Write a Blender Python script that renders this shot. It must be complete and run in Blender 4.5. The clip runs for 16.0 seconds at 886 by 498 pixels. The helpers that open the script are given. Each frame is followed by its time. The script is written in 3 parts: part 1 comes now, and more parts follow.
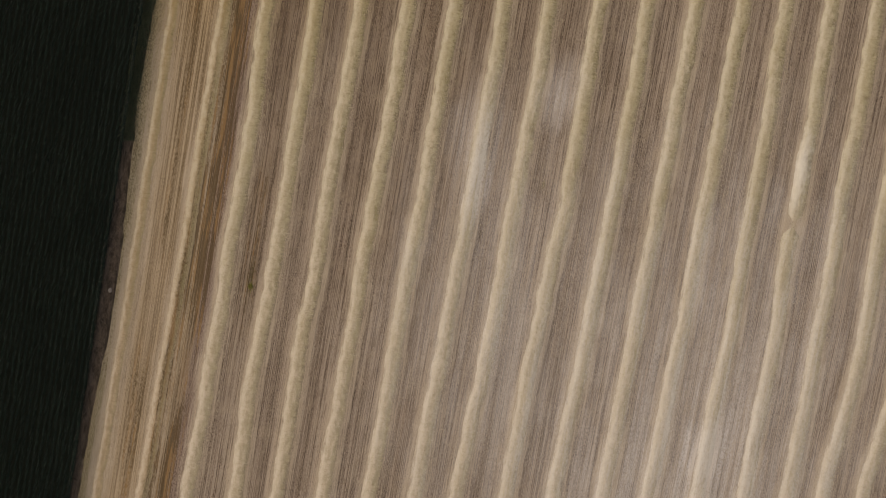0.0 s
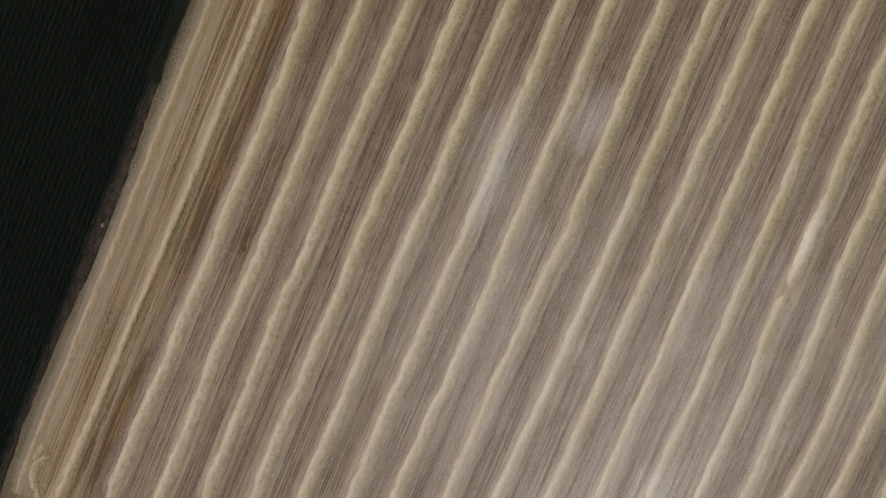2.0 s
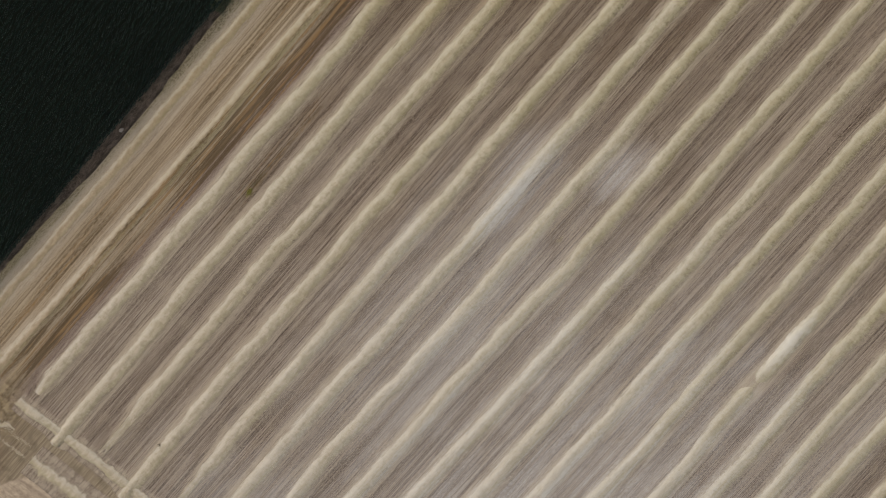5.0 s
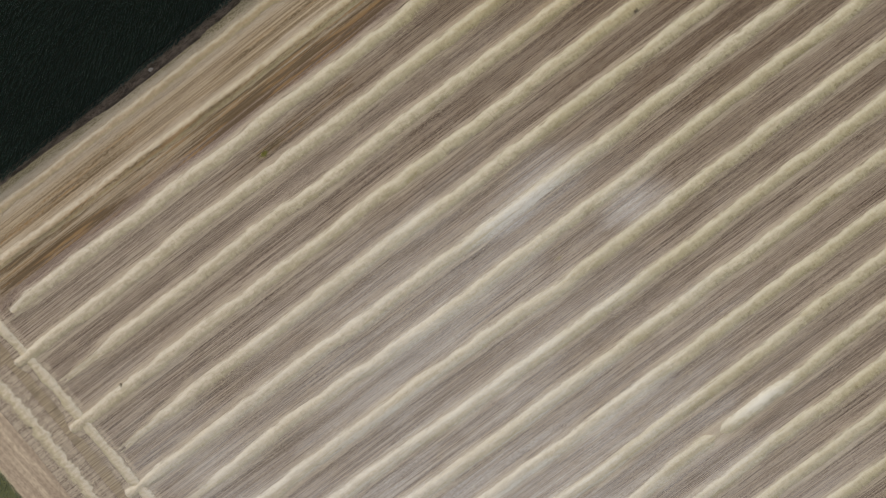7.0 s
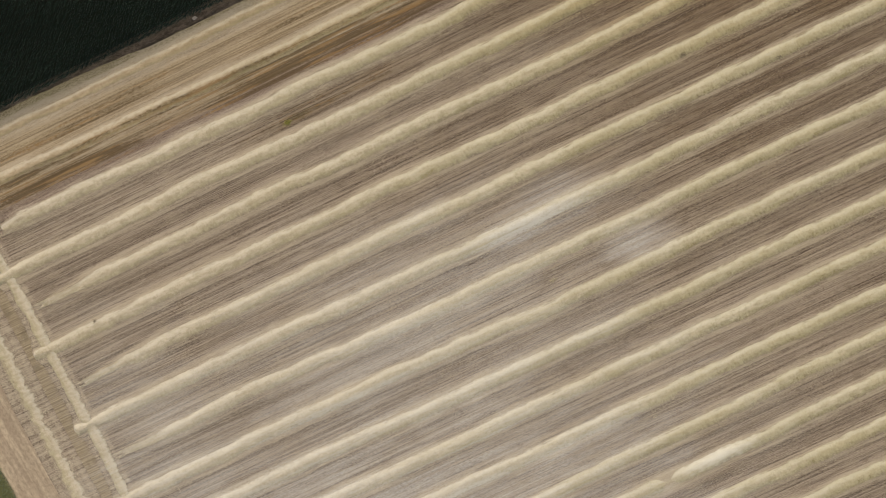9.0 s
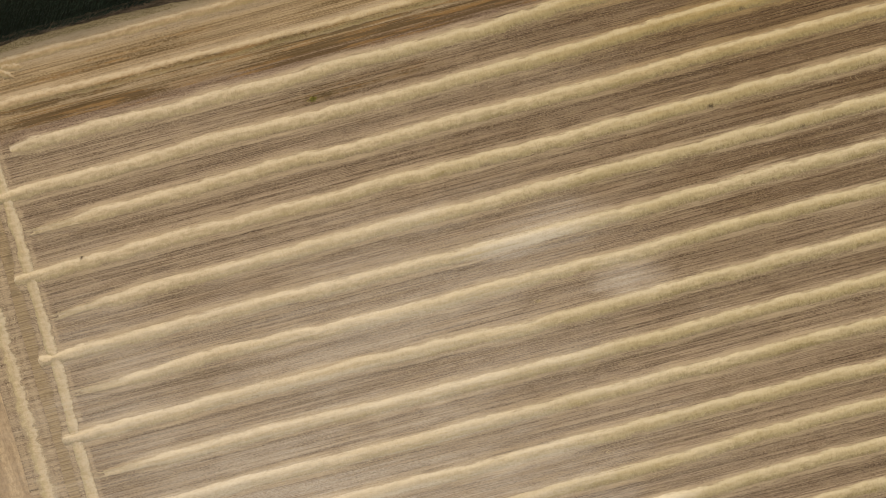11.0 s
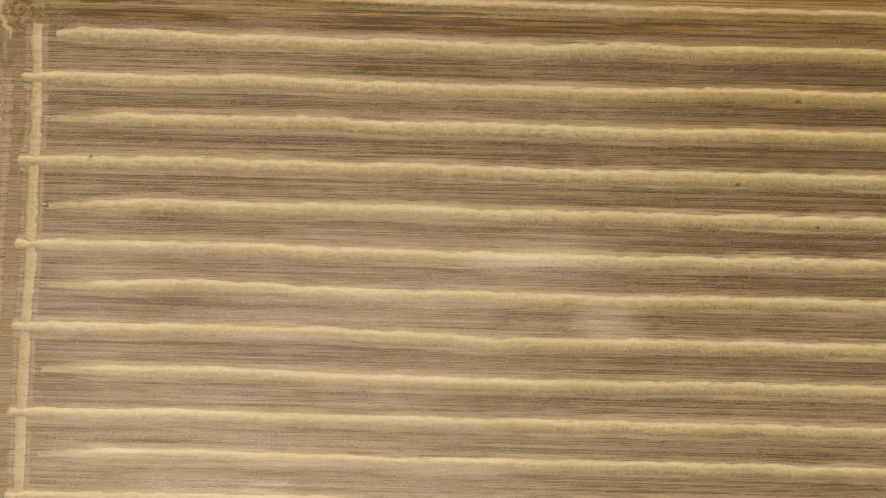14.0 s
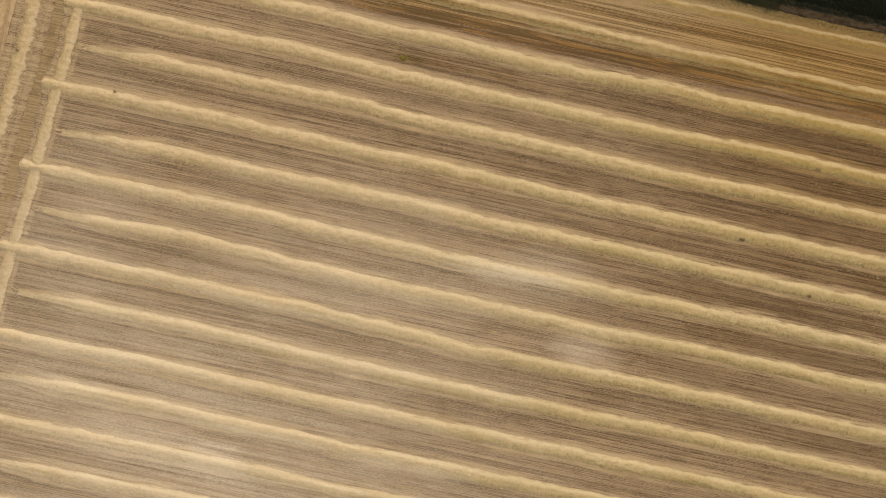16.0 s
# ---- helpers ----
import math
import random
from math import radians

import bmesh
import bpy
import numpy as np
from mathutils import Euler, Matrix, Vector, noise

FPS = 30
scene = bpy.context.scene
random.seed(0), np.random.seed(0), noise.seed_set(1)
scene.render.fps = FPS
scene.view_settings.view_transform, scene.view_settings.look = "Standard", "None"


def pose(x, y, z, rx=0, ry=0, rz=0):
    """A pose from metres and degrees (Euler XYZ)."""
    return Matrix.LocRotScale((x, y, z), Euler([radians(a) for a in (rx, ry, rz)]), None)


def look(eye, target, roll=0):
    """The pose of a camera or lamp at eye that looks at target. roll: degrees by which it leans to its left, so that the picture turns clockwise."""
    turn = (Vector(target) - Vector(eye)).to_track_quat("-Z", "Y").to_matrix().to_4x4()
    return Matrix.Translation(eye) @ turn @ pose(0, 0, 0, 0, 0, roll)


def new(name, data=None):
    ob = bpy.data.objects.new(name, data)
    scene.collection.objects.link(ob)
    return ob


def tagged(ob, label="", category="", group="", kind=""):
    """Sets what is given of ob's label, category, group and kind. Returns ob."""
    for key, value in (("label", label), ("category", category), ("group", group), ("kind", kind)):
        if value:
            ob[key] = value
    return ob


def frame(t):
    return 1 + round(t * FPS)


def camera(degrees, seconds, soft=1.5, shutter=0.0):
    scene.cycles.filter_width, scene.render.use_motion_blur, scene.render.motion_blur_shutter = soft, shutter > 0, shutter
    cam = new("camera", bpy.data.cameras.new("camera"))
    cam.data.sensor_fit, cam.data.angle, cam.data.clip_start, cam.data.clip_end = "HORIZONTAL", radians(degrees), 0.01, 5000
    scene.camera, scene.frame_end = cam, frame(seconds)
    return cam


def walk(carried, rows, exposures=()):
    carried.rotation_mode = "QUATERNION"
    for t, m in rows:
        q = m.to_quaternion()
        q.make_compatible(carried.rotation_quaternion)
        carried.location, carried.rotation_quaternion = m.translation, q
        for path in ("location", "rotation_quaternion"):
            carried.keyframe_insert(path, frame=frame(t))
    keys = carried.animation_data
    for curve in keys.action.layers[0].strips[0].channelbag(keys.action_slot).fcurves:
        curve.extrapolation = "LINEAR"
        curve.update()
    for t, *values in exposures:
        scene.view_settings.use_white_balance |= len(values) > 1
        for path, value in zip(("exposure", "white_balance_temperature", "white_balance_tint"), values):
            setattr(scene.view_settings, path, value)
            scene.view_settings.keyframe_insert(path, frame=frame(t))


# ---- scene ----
cam = camera(10, 16.0, soft=0.75)
PATH = [
    (0.0, pose(283.80, -20.82, 621.48, -20.079, 2.771, -80.716)),
    (0.5, pose(284.35, -5.73, 620.35, -20.268, 2.552, -77.617)),
    (1.0, pose(284.42, 9.04, 619.30, -20.477, 2.366, -74.556)),
    (1.5, pose(284.23, 22.97, 618.55, -20.716, 2.214, -71.657)),
    (2.0, pose(283.85, 36.30, 617.82, -20.977, 2.131, -68.774)),
    (2.5, pose(283.17, 49.07, 616.98, -21.263, 2.121, -65.903)),
    (3.0, pose(282.45, 61.63, 616.25, -21.572, 2.190, -62.969)),
    (3.5, pose(281.67, 73.71, 615.62, -21.900, 2.289, -60.124)),
    (4.0, pose(280.18, 86.20, 614.90, -22.230, 2.445, -57.115)),
    (4.5, pose(277.90, 97.85, 613.86, -22.517, 2.645, -54.167)),
    (5.0, pose(274.64, 108.47, 612.73, -22.740, 2.862, -51.320)),
    (5.5, pose(270.18, 118.32, 611.87, -22.885, 3.067, -48.523)),
    (6.0, pose(264.27, 127.66, 611.67, -22.936, 3.232, -45.723)),
    (6.5, pose(256.69, 136.77, 612.49, -22.878, 3.328, -42.870)),
    (7.0, pose(247.48, 145.76, 614.40, -22.720, 3.345, -39.943)),
    (7.5, pose(237.39, 154.30, 616.45, -22.534, 3.338, -36.974)),
    (8.0, pose(226.06, 162.30, 618.11, -22.320, 3.316, -33.861)),
    (8.5, pose(214.23, 169.28, 619.51, -22.096, 3.244, -30.911)),
    (9.0, pose(202.13, 175.69, 621.15, -21.874, 3.158, -27.984)),
    (9.5, pose(190.51, 180.51, 623.82, -21.565, 3.128, -25.087)),
    (10.0, pose(179.08, 183.95, 627.31, -21.192, 3.125, -22.225)),
    (10.5, pose(167.25, 186.72, 631.14, -20.811, 3.086, -19.381)),
    (11.0, pose(154.42, 189.49, 634.85, -20.477, 2.953, -16.538)),
    (11.5, pose(139.99, 192.96, 637.96, -20.249, 2.666, -13.679)),
    (12.0, pose(123.76, 197.26, 640.22, -20.144, 2.211, -10.789)),
    (12.5, pose(106.73, 200.80, 642.00, -20.068, 1.731, -7.819)),
    (13.0, pose(88.76, 203.35, 643.14, -20.012, 1.254, -4.668)),
    (13.5, pose(70.84, 204.79, 643.50, -19.986, 0.767, -1.579)),
    (14.0, pose(53.44, 205.63, 644.13, -20.017, 0.273, 1.342)),
    (14.5, pose(36.24, 205.73, 644.36, -20.080, -0.167, 4.343)),
    (15.0, pose(19.27, 204.92, 644.38, -20.175, -0.545, 7.442)),
    (15.5, pose(3.26, 203.46, 644.05, -20.292, -0.926, 10.316)),
    (16.0, pose(-12.68, 200.71, 643.04, -20.421, -1.269, 13.277)),
]
# stops and white balance drift as the camera's automatics follow the brighter field
EXPOSURES = [(0.0, 0.01, 7350, 16), (2.0, -0.04, 6780, 14), (3.5, -0.04, 6620, 12), (6.3, 0.33, 6250, 10), (7.0, 0.36, 6250, 9), (9.0, 0.44, 6850, 8), (11.5, 0.39, 8800, 11), (14.0, 0.37, 9900, 12), (16.0, 0.37, 10100, 12)]
SUN_ELEVATION, SUN_AZIMUTH, SUN_STRENGTH, SUN_SOFT, SKY_STRENGTH = 42.0, 12.0, 1.95, 10.0, 0.09
LEAN = 0.0
# dusty patches: middle x, y, half sizes, weight, turn
DUST = [
    (66.0, -30.8, 16.0, 2.6, 1.5, 0.0),
    (70.3, -28.2, 11.0, 3.4, 0.95, 0.0),
    (77.5, -39.2, 7.5, 4.0, 1.25, -12.0),
    (33.0, -65.8, 9.5, 5.5, 2.6, 6.0),
    (28.5, -63.5, 58.0, 34.0, 1.25, 0.0),
    (59.0, -85.0, 30.0, 9.0, 0.6, 0.0),
    (74.5, -71.8, 7.0, 1.3, 1.0, 0.0),
    (32.0, -42.2, 29.0, 2.6, 1.0, 0.0),
    (44.0, -38.0, 40.0, 22.0, 0.82, 0.0),
    (8.0, -42.0, 18.0, 28.0, 0.8, 0.0),
]
walk(cam, PATH, EXPOSURES)

# ---- world and sun ----
world = bpy.data.worlds.new("world")
scene.world = world
world.use_nodes = True
wn = world.node_tree.nodes
wl = world.node_tree.links
wn.clear()
sky = wn.new("ShaderNodeTexSky")
sky.sky_type = 'NISHITA'
sky.sun_disc = False
sky.sun_elevation = radians(SUN_ELEVATION)
sky.sun_rotation = radians(SUN_AZIMUTH)
sky.dust_density = 3.0
bg = wn.new("ShaderNodeBackground")
bg.inputs["Strength"].default_value = SKY_STRENGTH
wo = wn.new("ShaderNodeOutputWorld")
wl.new(sky.outputs[0], bg.inputs["Color"])
wl.new(bg.outputs[0], wo.inputs["Surface"])

sun_data = bpy.data.lights.new("sun", 'SUN')
sun_data.energy = SUN_STRENGTH
sun_data.angle = radians(SUN_SOFT)
sun_data.color = (1.0, 0.945, 0.855)
sun = new("sun", sun_data)
a, e = radians(SUN_AZIMUTH), radians(SUN_ELEVATION)
sun_way = Vector((math.sin(a) * math.cos(e), math.cos(a) * math.cos(e), math.sin(e)))
sun.matrix_world = look(sun_way * 900, (0, 0, 0))


# ---- material helpers ----
class Nodes:
    """A short way to write node trees."""

    def __init__(self, name, roughness=0.9):
        self.mat = bpy.data.materials.new(name)
        self.mat.use_nodes = True
        self.t = self.mat.node_tree
        self.t.nodes.clear()
        self.out = self.t.nodes.new("ShaderNodeOutputMaterial")
        self.bsdf = self.t.nodes.new("ShaderNodeBsdfPrincipled")
        self.bsdf.inputs["Roughness"].default_value = roughness
        self.bsdf.inputs["Specular IOR Level"].default_value = 0.1
        self.t.links.new(self.bsdf.outputs[0], self.out.inputs["Surface"])
        geo = self.t.nodes.new("ShaderNodeNewGeometry")
        self.pos = geo.outputs["Position"]
        self.island = geo.outputs["Random Per Island"]
        sep = self.t.nodes.new("ShaderNodeSeparateXYZ")
        self.t.links.new(self.pos, sep.inputs[0])
        self.x, self.y, self.z = sep.outputs[0], sep.outputs[1], sep.outputs[2]

    def put(self, socket, value):
        if isinstance(value, bpy.types.NodeSocket):
            self.t.links.new(value, socket)
        elif isinstance(value, tuple) and socket.type == 'RGBA' and len(value) == 3:
            socket.default_value = (*value, 1.0)
        else:
            socket.default_value = value

    def math(self, op, p, q=0.0, clamp=False):
        n = self.t.nodes.new("ShaderNodeMath")
        n.operation, n.use_clamp = op, clamp
        self.put(n.inputs[0], p)
        self.put(n.inputs[1], q)
        return n.outputs[0]

    def ramp(self, v, lo, hi, a=0.0, b=1.0):
        n = self.t.nodes.new("ShaderNodeMapRange")
        n.interpolation_type = 'SMOOTHSTEP'
        for i, val in enumerate((v, lo, hi, a, b)):
            self.put(n.inputs[i], val)
        return n.outputs[0]

    def mix(self, f, p, q, mode='MIX'):
        n = self.t.nodes.new("ShaderNodeMix")
        n.data_type, n.blend_type = 'RGBA', mode
        self.put(n.inputs[0], f)
        self.put(n.inputs[6], p)
        self.put(n.inputs[7], q)
        return n.outputs[2]

    def noise(self, scale=(1.0, 1.0, 1.0), detail=3.0, rough=0.55, turn=0.0, shift=0.0):
        m = self.t.nodes.new("ShaderNodeMapping")
        m.inputs["Scale"].default_value = scale
        m.inputs["Rotation"].default_value = (0, 0, radians(turn))
        m.inputs["Location"].default_value = (shift, shift * 1.7, shift * 0.3)
        self.t.links.new(self.pos, m.inputs[0])
        n = self.t.nodes.new("ShaderNodeTexNoise")
        n.inputs["Scale"].default_value = 1.0
        n.inputs["Detail"].default_value = detail
        n.inputs["Roughness"].default_value = rough
        self.t.links.new(m.outputs[0], n.inputs["Vector"])
        return n.outputs[0]

    def blob(self, cx, cy, rx, ry, wob, turn=0.0):
        """A soft ellipse on the ground plan, 1 in its middle, with an edge pushed about by wob."""
        c, s = math.cos(radians(turn)), math.sin(radians(turn))
        dx = self.math('SUBTRACT', self.x, cx)
        dy = self.math('SUBTRACT', self.y, cy)
        u = self.math('ADD', self.math('MULTIPLY', dx, c / rx), self.math('MULTIPLY', dy, s / rx))
        v = self.math('ADD', self.math('MULTIPLY', dx, -s / ry), self.math('MULTIPLY', dy, c / ry))
        r = self.math('SQRT', self.math('ADD', self.math('MULTIPLY', u, u), self.math('MULTIPLY', v, v)))
        r = self.math('ADD', r, self.math('MULTIPLY', self.math('SUBTRACT', wob, 0.5), 1.5))
        return self.ramp(r, 1.15, -0.1)

    def bump(self, h, strength=0.4, distance=0.03):
        n = self.t.nodes.new("ShaderNodeBump")
        n.inputs["Strength"].default_value = strength
        n.inputs["Distance"].default_value = distance
        self.t.links.new(h, n.inputs["Height"])
        self.t.links.new(n.outputs[0], self.bsdf.inputs["Normal"])

    def finish(self, colour):
        self.put(self.bsdf.inputs["Base Color"], colour)
        return self.mat


def dusted(n, colour, amount, tint=(0.625, 0.587, 0.525)):
    """Chalky dust and chaff blown over parts of the field, on ground, stubble and straw alike."""
    wob = n.noise((0.07, 0.2, 0.1), 5, 0.7, turn=LEAN)
    total = None
    for cx, cy, rx, ry, w, turn in DUST:
        m = n.math('MULTIPLY', n.blob(cx, cy, rx, ry, wob, turn), w)
        total = m if total is None else n.math('MAXIMUM', total, m)
    streak = n.noise((0.04, 1.5, 0.3), 4, 0.65, turn=LEAN, shift=9.0)
    caught = n.ramp(n.noise((2.2, 4.5, 3.0), 3, 0.78, shift=6.6), 0.34, 0.6, 0.5, 1.0)
    f = n.math('MULTIPLY', n.math('MULTIPLY', n.math('MULTIPLY', total, caught), n.ramp(streak, 0.34, 0.62, 0.4, 1.0)), amount)
    return n.mix(n.math('MINIMUM', f, 0.84), colour, tint)


def scorched(n, colour, amount):
    """The rust-brown band of trodden, rotting straw beside the outer windrows."""
    lean = n.math('ADD', n.y, n.ramp(n.x, 15.0, 70.0, -0.4, 0.5))
    band = n.math('MAXIMUM', n.math('MULTIPLY', n.ramp(lean, 1.3, 2.6), n.ramp(lean, 6.2, 5.0)), n.math('MULTIPLY', n.math('MULTIPLY', n.ramp(lean, 6.4, 7.2), n.ramp(lean, 10.6, 9.4)), 0.22))
    # a trodden patch round the weeds between the next two heaps
    band = n.math('MAXIMUM', band, n.math('MULTIPLY', n.blob(48.0, -3.2, 16.0, 2.4, n.noise((0.2, 0.6, 0.3), 3, 0.6, shift=15.0)), 0.4))
    along = n.math('MULTIPLY', n.ramp(n.x, -4.0, 10.0), n.ramp(n.x, 136.0, 96.0))
    spots = n.ramp(n.noise((0.05, 0.5, 0.3), 3, 0.55, turn=LEAN, shift=3.0), 0.36, 0.60, 0.1, 1.0)
    strands = n.ramp(n.noise((0.012, 3.4, 0.3), 4, 0.72, turn=LEAN, shift=5.0), 0.38, 0.58, 0.06, 1.0)
    fleck = n.ramp(n.noise((2.4, 6.0, 2.0), 3, 0.75, shift=7.7), 0.38, 0.6, 1.0, 0.35)
    f = n.math('MULTIPLY', n.math('MULTIPLY', band, along), n.math('MULTIPLY', n.math('MULTIPLY', spots, strands), n.math('MULTIPLY', fleck, amount)))
    hue = n.mix(n.ramp(n.noise((0.12, 2.2, 0.3), 3, 0.6, shift=2.2), 0.46, 0.62), (0.088, 0.055, 0.022), (0.24, 0.138, 0.052))
    return n.mix(n.math('MINIMUM', n.math('MULTIPLY', f, 4.6), 0.8), colour, hue)


def stubble_colour(n):
    """Cut stubble: soil showing between drill rows, with long streaks along the direction of travel."""
    fine = n.noise((0.08, 5.6, 1.0), 2, 0.6, turn=LEAN)
    # drill rows 0.22 m apart, a little out of true
    bend = n.math('MULTIPLY', n.noise((0.06, 0.25, 0.2), 2, 0.5, shift=1.0), 3.0)
    across = n.math('ADD', n.y, n.math('MULTIPLY', n.x, 0.004))
    drill = n.math('SINE', n.math('ADD', n.math('MULTIPLY', across, 2 * math.pi / 0.22), bend))
    drill = n.math('MULTIPLY', drill, n.ramp(n.noise((0.12, 0.9, 0.4), 3, 0.6, shift=6.5), 0.35, 0.65, 0.2, 1.0))
    thin = n.noise((0.028, 3.6, 1.0), 1, 0.5, turn=LEAN, shift=2.5)
    mid = n.noise((0.022, 0.62, 0.5), 4, 0.62, turn=LEAN, shift=4.0)
    broad = n.noise((0.03, 0.06, 0.1), 3, 0.5, shift=7.0)
    c = n.mix(n.ramp(fine, 0.38, 0.62), (0.112, 0.080, 0.060), (0.345, 0.272, 0.207))
    c = n.mix(n.ramp(drill, 0.1, 0.9, 0.0, 0.5), c, (0.40, 0.325, 0.245))
    c = n.mix(n.ramp(drill, -0.1, -0.9, 0.0, 0.55), c, (0.095, 0.068, 0.052))
    c = n.mix(n.ramp(mid, 0.5, 0.68, 0.0, 0.3), c, (0.33, 0.265, 0.208))
    c = n.mix(n.ramp(mid, 0.48, 0.34, 0.0, 0.32), c, (0.135, 0.096, 0.072))
    c = n.mix(n.ramp(thin, 0.40, 0.35, 0.0, 0.85), c, (0.070, 0.048, 0.034))
    c = n.mix(n.ramp(thin, 0.64, 0.69, 0.0, 0.55), c, (0.42, 0.34, 0.255))
    # straight bundles of drill rows, bare or strewn, that run on for tens of metres
    lines = n.noise((0.010, 2.1, 0.5), 3, 0.62, turn=LEAN, shift=14.0)
    c = n.mix(n.ramp(lines, 0.475, 0.39, 0.0, 0.5), c, (0.110, 0.080, 0.056))
    c = n.mix(n.ramp(lines, 0.53, 0.62, 0.0, 0.55), c, (0.405, 0.335, 0.255))
    c = n.mix(n.ramp(broad, 0.4, 0.7, 0.0, 0.2), c, (0.22, 0.188, 0.16))
    # mottled patches of trodden straw and bare soil
    mottle = n.noise((0.35, 0.9, 0.5), 4, 0.7, shift=21.0)
    c = n.mix(n.ramp(mottle, 0.52, 0.64, 0.0, 0.35), c, (0.36, 0.295, 0.205))
    c = n.mix(n.ramp(mottle, 0.47, 0.36, 0.0, 0.45), c, (0.125, 0.088, 0.056))
    grain = n.noise((3.6, 6.5, 5.0), 3, 0.78)
    c = n.mix(n.ramp(grain, 0.47, 0.59, 0.0, 0.5), c, (0.39, 0.32, 0.24))
    c = n.mix(n.ramp(grain, 0.47, 0.36, 0.0, 0.42), c, (0.090, 0.062, 0.040))
    speck = n.noise((5.2, 7.5, 5.0), 2, 0.8, shift=3.7)
    c = n.mix(n.ramp(speck, 0.56, 0.68, 0.0, 0.42), c, (0.42, 0.345, 0.245))
    c = n.mix(n.ramp(speck, 0.42, 0.32, 0.0, 0.4), c, (0.085, 0.06, 0.042))
    c = n.mix(1.0, c, (0.98, 0.96, 0.915), 'MULTIPLY')
    moist = n.blob(108.0, -7.5, 68.0, 44.0, n.noise((0.04, 0.1, 0.1), 4, 0.6, shift=8.0))
    c = n.mix(n.math('MULTIPLY', moist, 0.9), c, n.mix(1.0, c, (0.57, 0.495, 0.40), 'MULTIPLY'))
    # the low end of the field dries later
    c = n.mix(n.ramp(n.x, 74.0, 118.0, 0.0, 0.9), c, n.mix(1.0, c, (0.84, 0.81, 0.77), 'MULTIPLY'))
    return c, fine, grain


def field_edge(n):
    """Distance-like measure that reaches 12.65 where the stubble gives way to the verge."""
    sway = n.math('MULTIPLY', n.math('SINE', n.math('SUBTRACT', n.math('MULTIPLY', n.x, 0.11), 3.0)), 0.4)
    return n.math('ADD', n.math('SUBTRACT', n.y, 1.4), sway)


def field_line(x):
    """The y at which the stubble gives way to the verge."""
    return 14.05 - 0.4 * np.sin(x * 0.11 - 3.0)


def outer_strip(n, c, grain, edge, wob):
    """The strip next to the crop, with more straw left lying and speckled tan beside the verge."""
    outer = n.math('MULTIPLY', n.ramp(n.math('ADD', edge, wob), 0.2, 3.4), n.ramp(n.noise((0.05, 1.6, 1.0), 4, 0.6, shift=2.0), 0.3, 0.62, 0.45, 1.0))
    pale = n.noise((0.02, 4.2, 1.0), 3, 0.7, turn=LEAN, shift=12.0)
    bits = n.mix(n.ramp(pale, 0.42, 0.56), n.mix(n.ramp(n.x, 55.0, 95.0), (0.255, 0.196, 0.128), (0.13, 0.094, 0.05)), (0.46, 0.372, 0.26))
    bits = n.mix(n.ramp(grain, 0.46, 0.34, 0.0, 0.5), bits, (0.14, 0.10, 0.058))
    bits = n.mix(n.ramp(grain, 0.52, 0.62, 0.0, 0.45), bits, (0.50, 0.40, 0.26))
    c = n.mix(n.math('MULTIPLY', outer, 0.85), c, bits)
    speck = n.noise((4.5, 5.0, 4.0), 3, 0.8, shift=1.3)
    tan = n.mix(n.ramp(speck, 0.38, 0.60), (0.17, 0.132, 0.062), (0.42, 0.345, 0.205))
    tan = n.mix(n.ramp(n.noise((0.12, 0.4, 0.3), 3, 0.6, shift=4.4), 0.5, 0.68, 0.0, 0.4), tan, (0.23, 0.20, 0.09))
    c = n.mix(n.ramp(n.math('ADD', edge, n.math('MULTIPLY', wob, 0.4)), 9.6, 10.8, 0.0, 0.9), c, tan)
    c = n.mix(n.math('MULTIPLY', n.ramp(edge, 0.0, 3.0, 0.0, 0.8), n.ramp(edge, 10.2, 8.8)), c, n.mix(1.0, c, (0.97, 0.92, 0.80), 'MULTIPLY'))
    bare = n.math('MULTIPLY', n.ramp(n.y, 0.6, 1.4), n.ramp(n.y, 3.1, 2.2))
    c = n.mix(n.math('MULTIPLY', bare, 0.6), c, n.mix(n.ramp(grain, 0.38, 0.6), (0.125, 0.086, 0.066), (0.285, 0.208, 0.16)))
    far_end = n.math('MULTIPLY', n.ramp(n.x, 66.0, 100.0), n.ramp(edge, 0.0, 5.0))
    return n.mix(n.math('MULTIPLY', far_end, 0.9), c, n.mix(1.0, c, (0.94, 0.84, 0.64), 'MULTIPLY'))


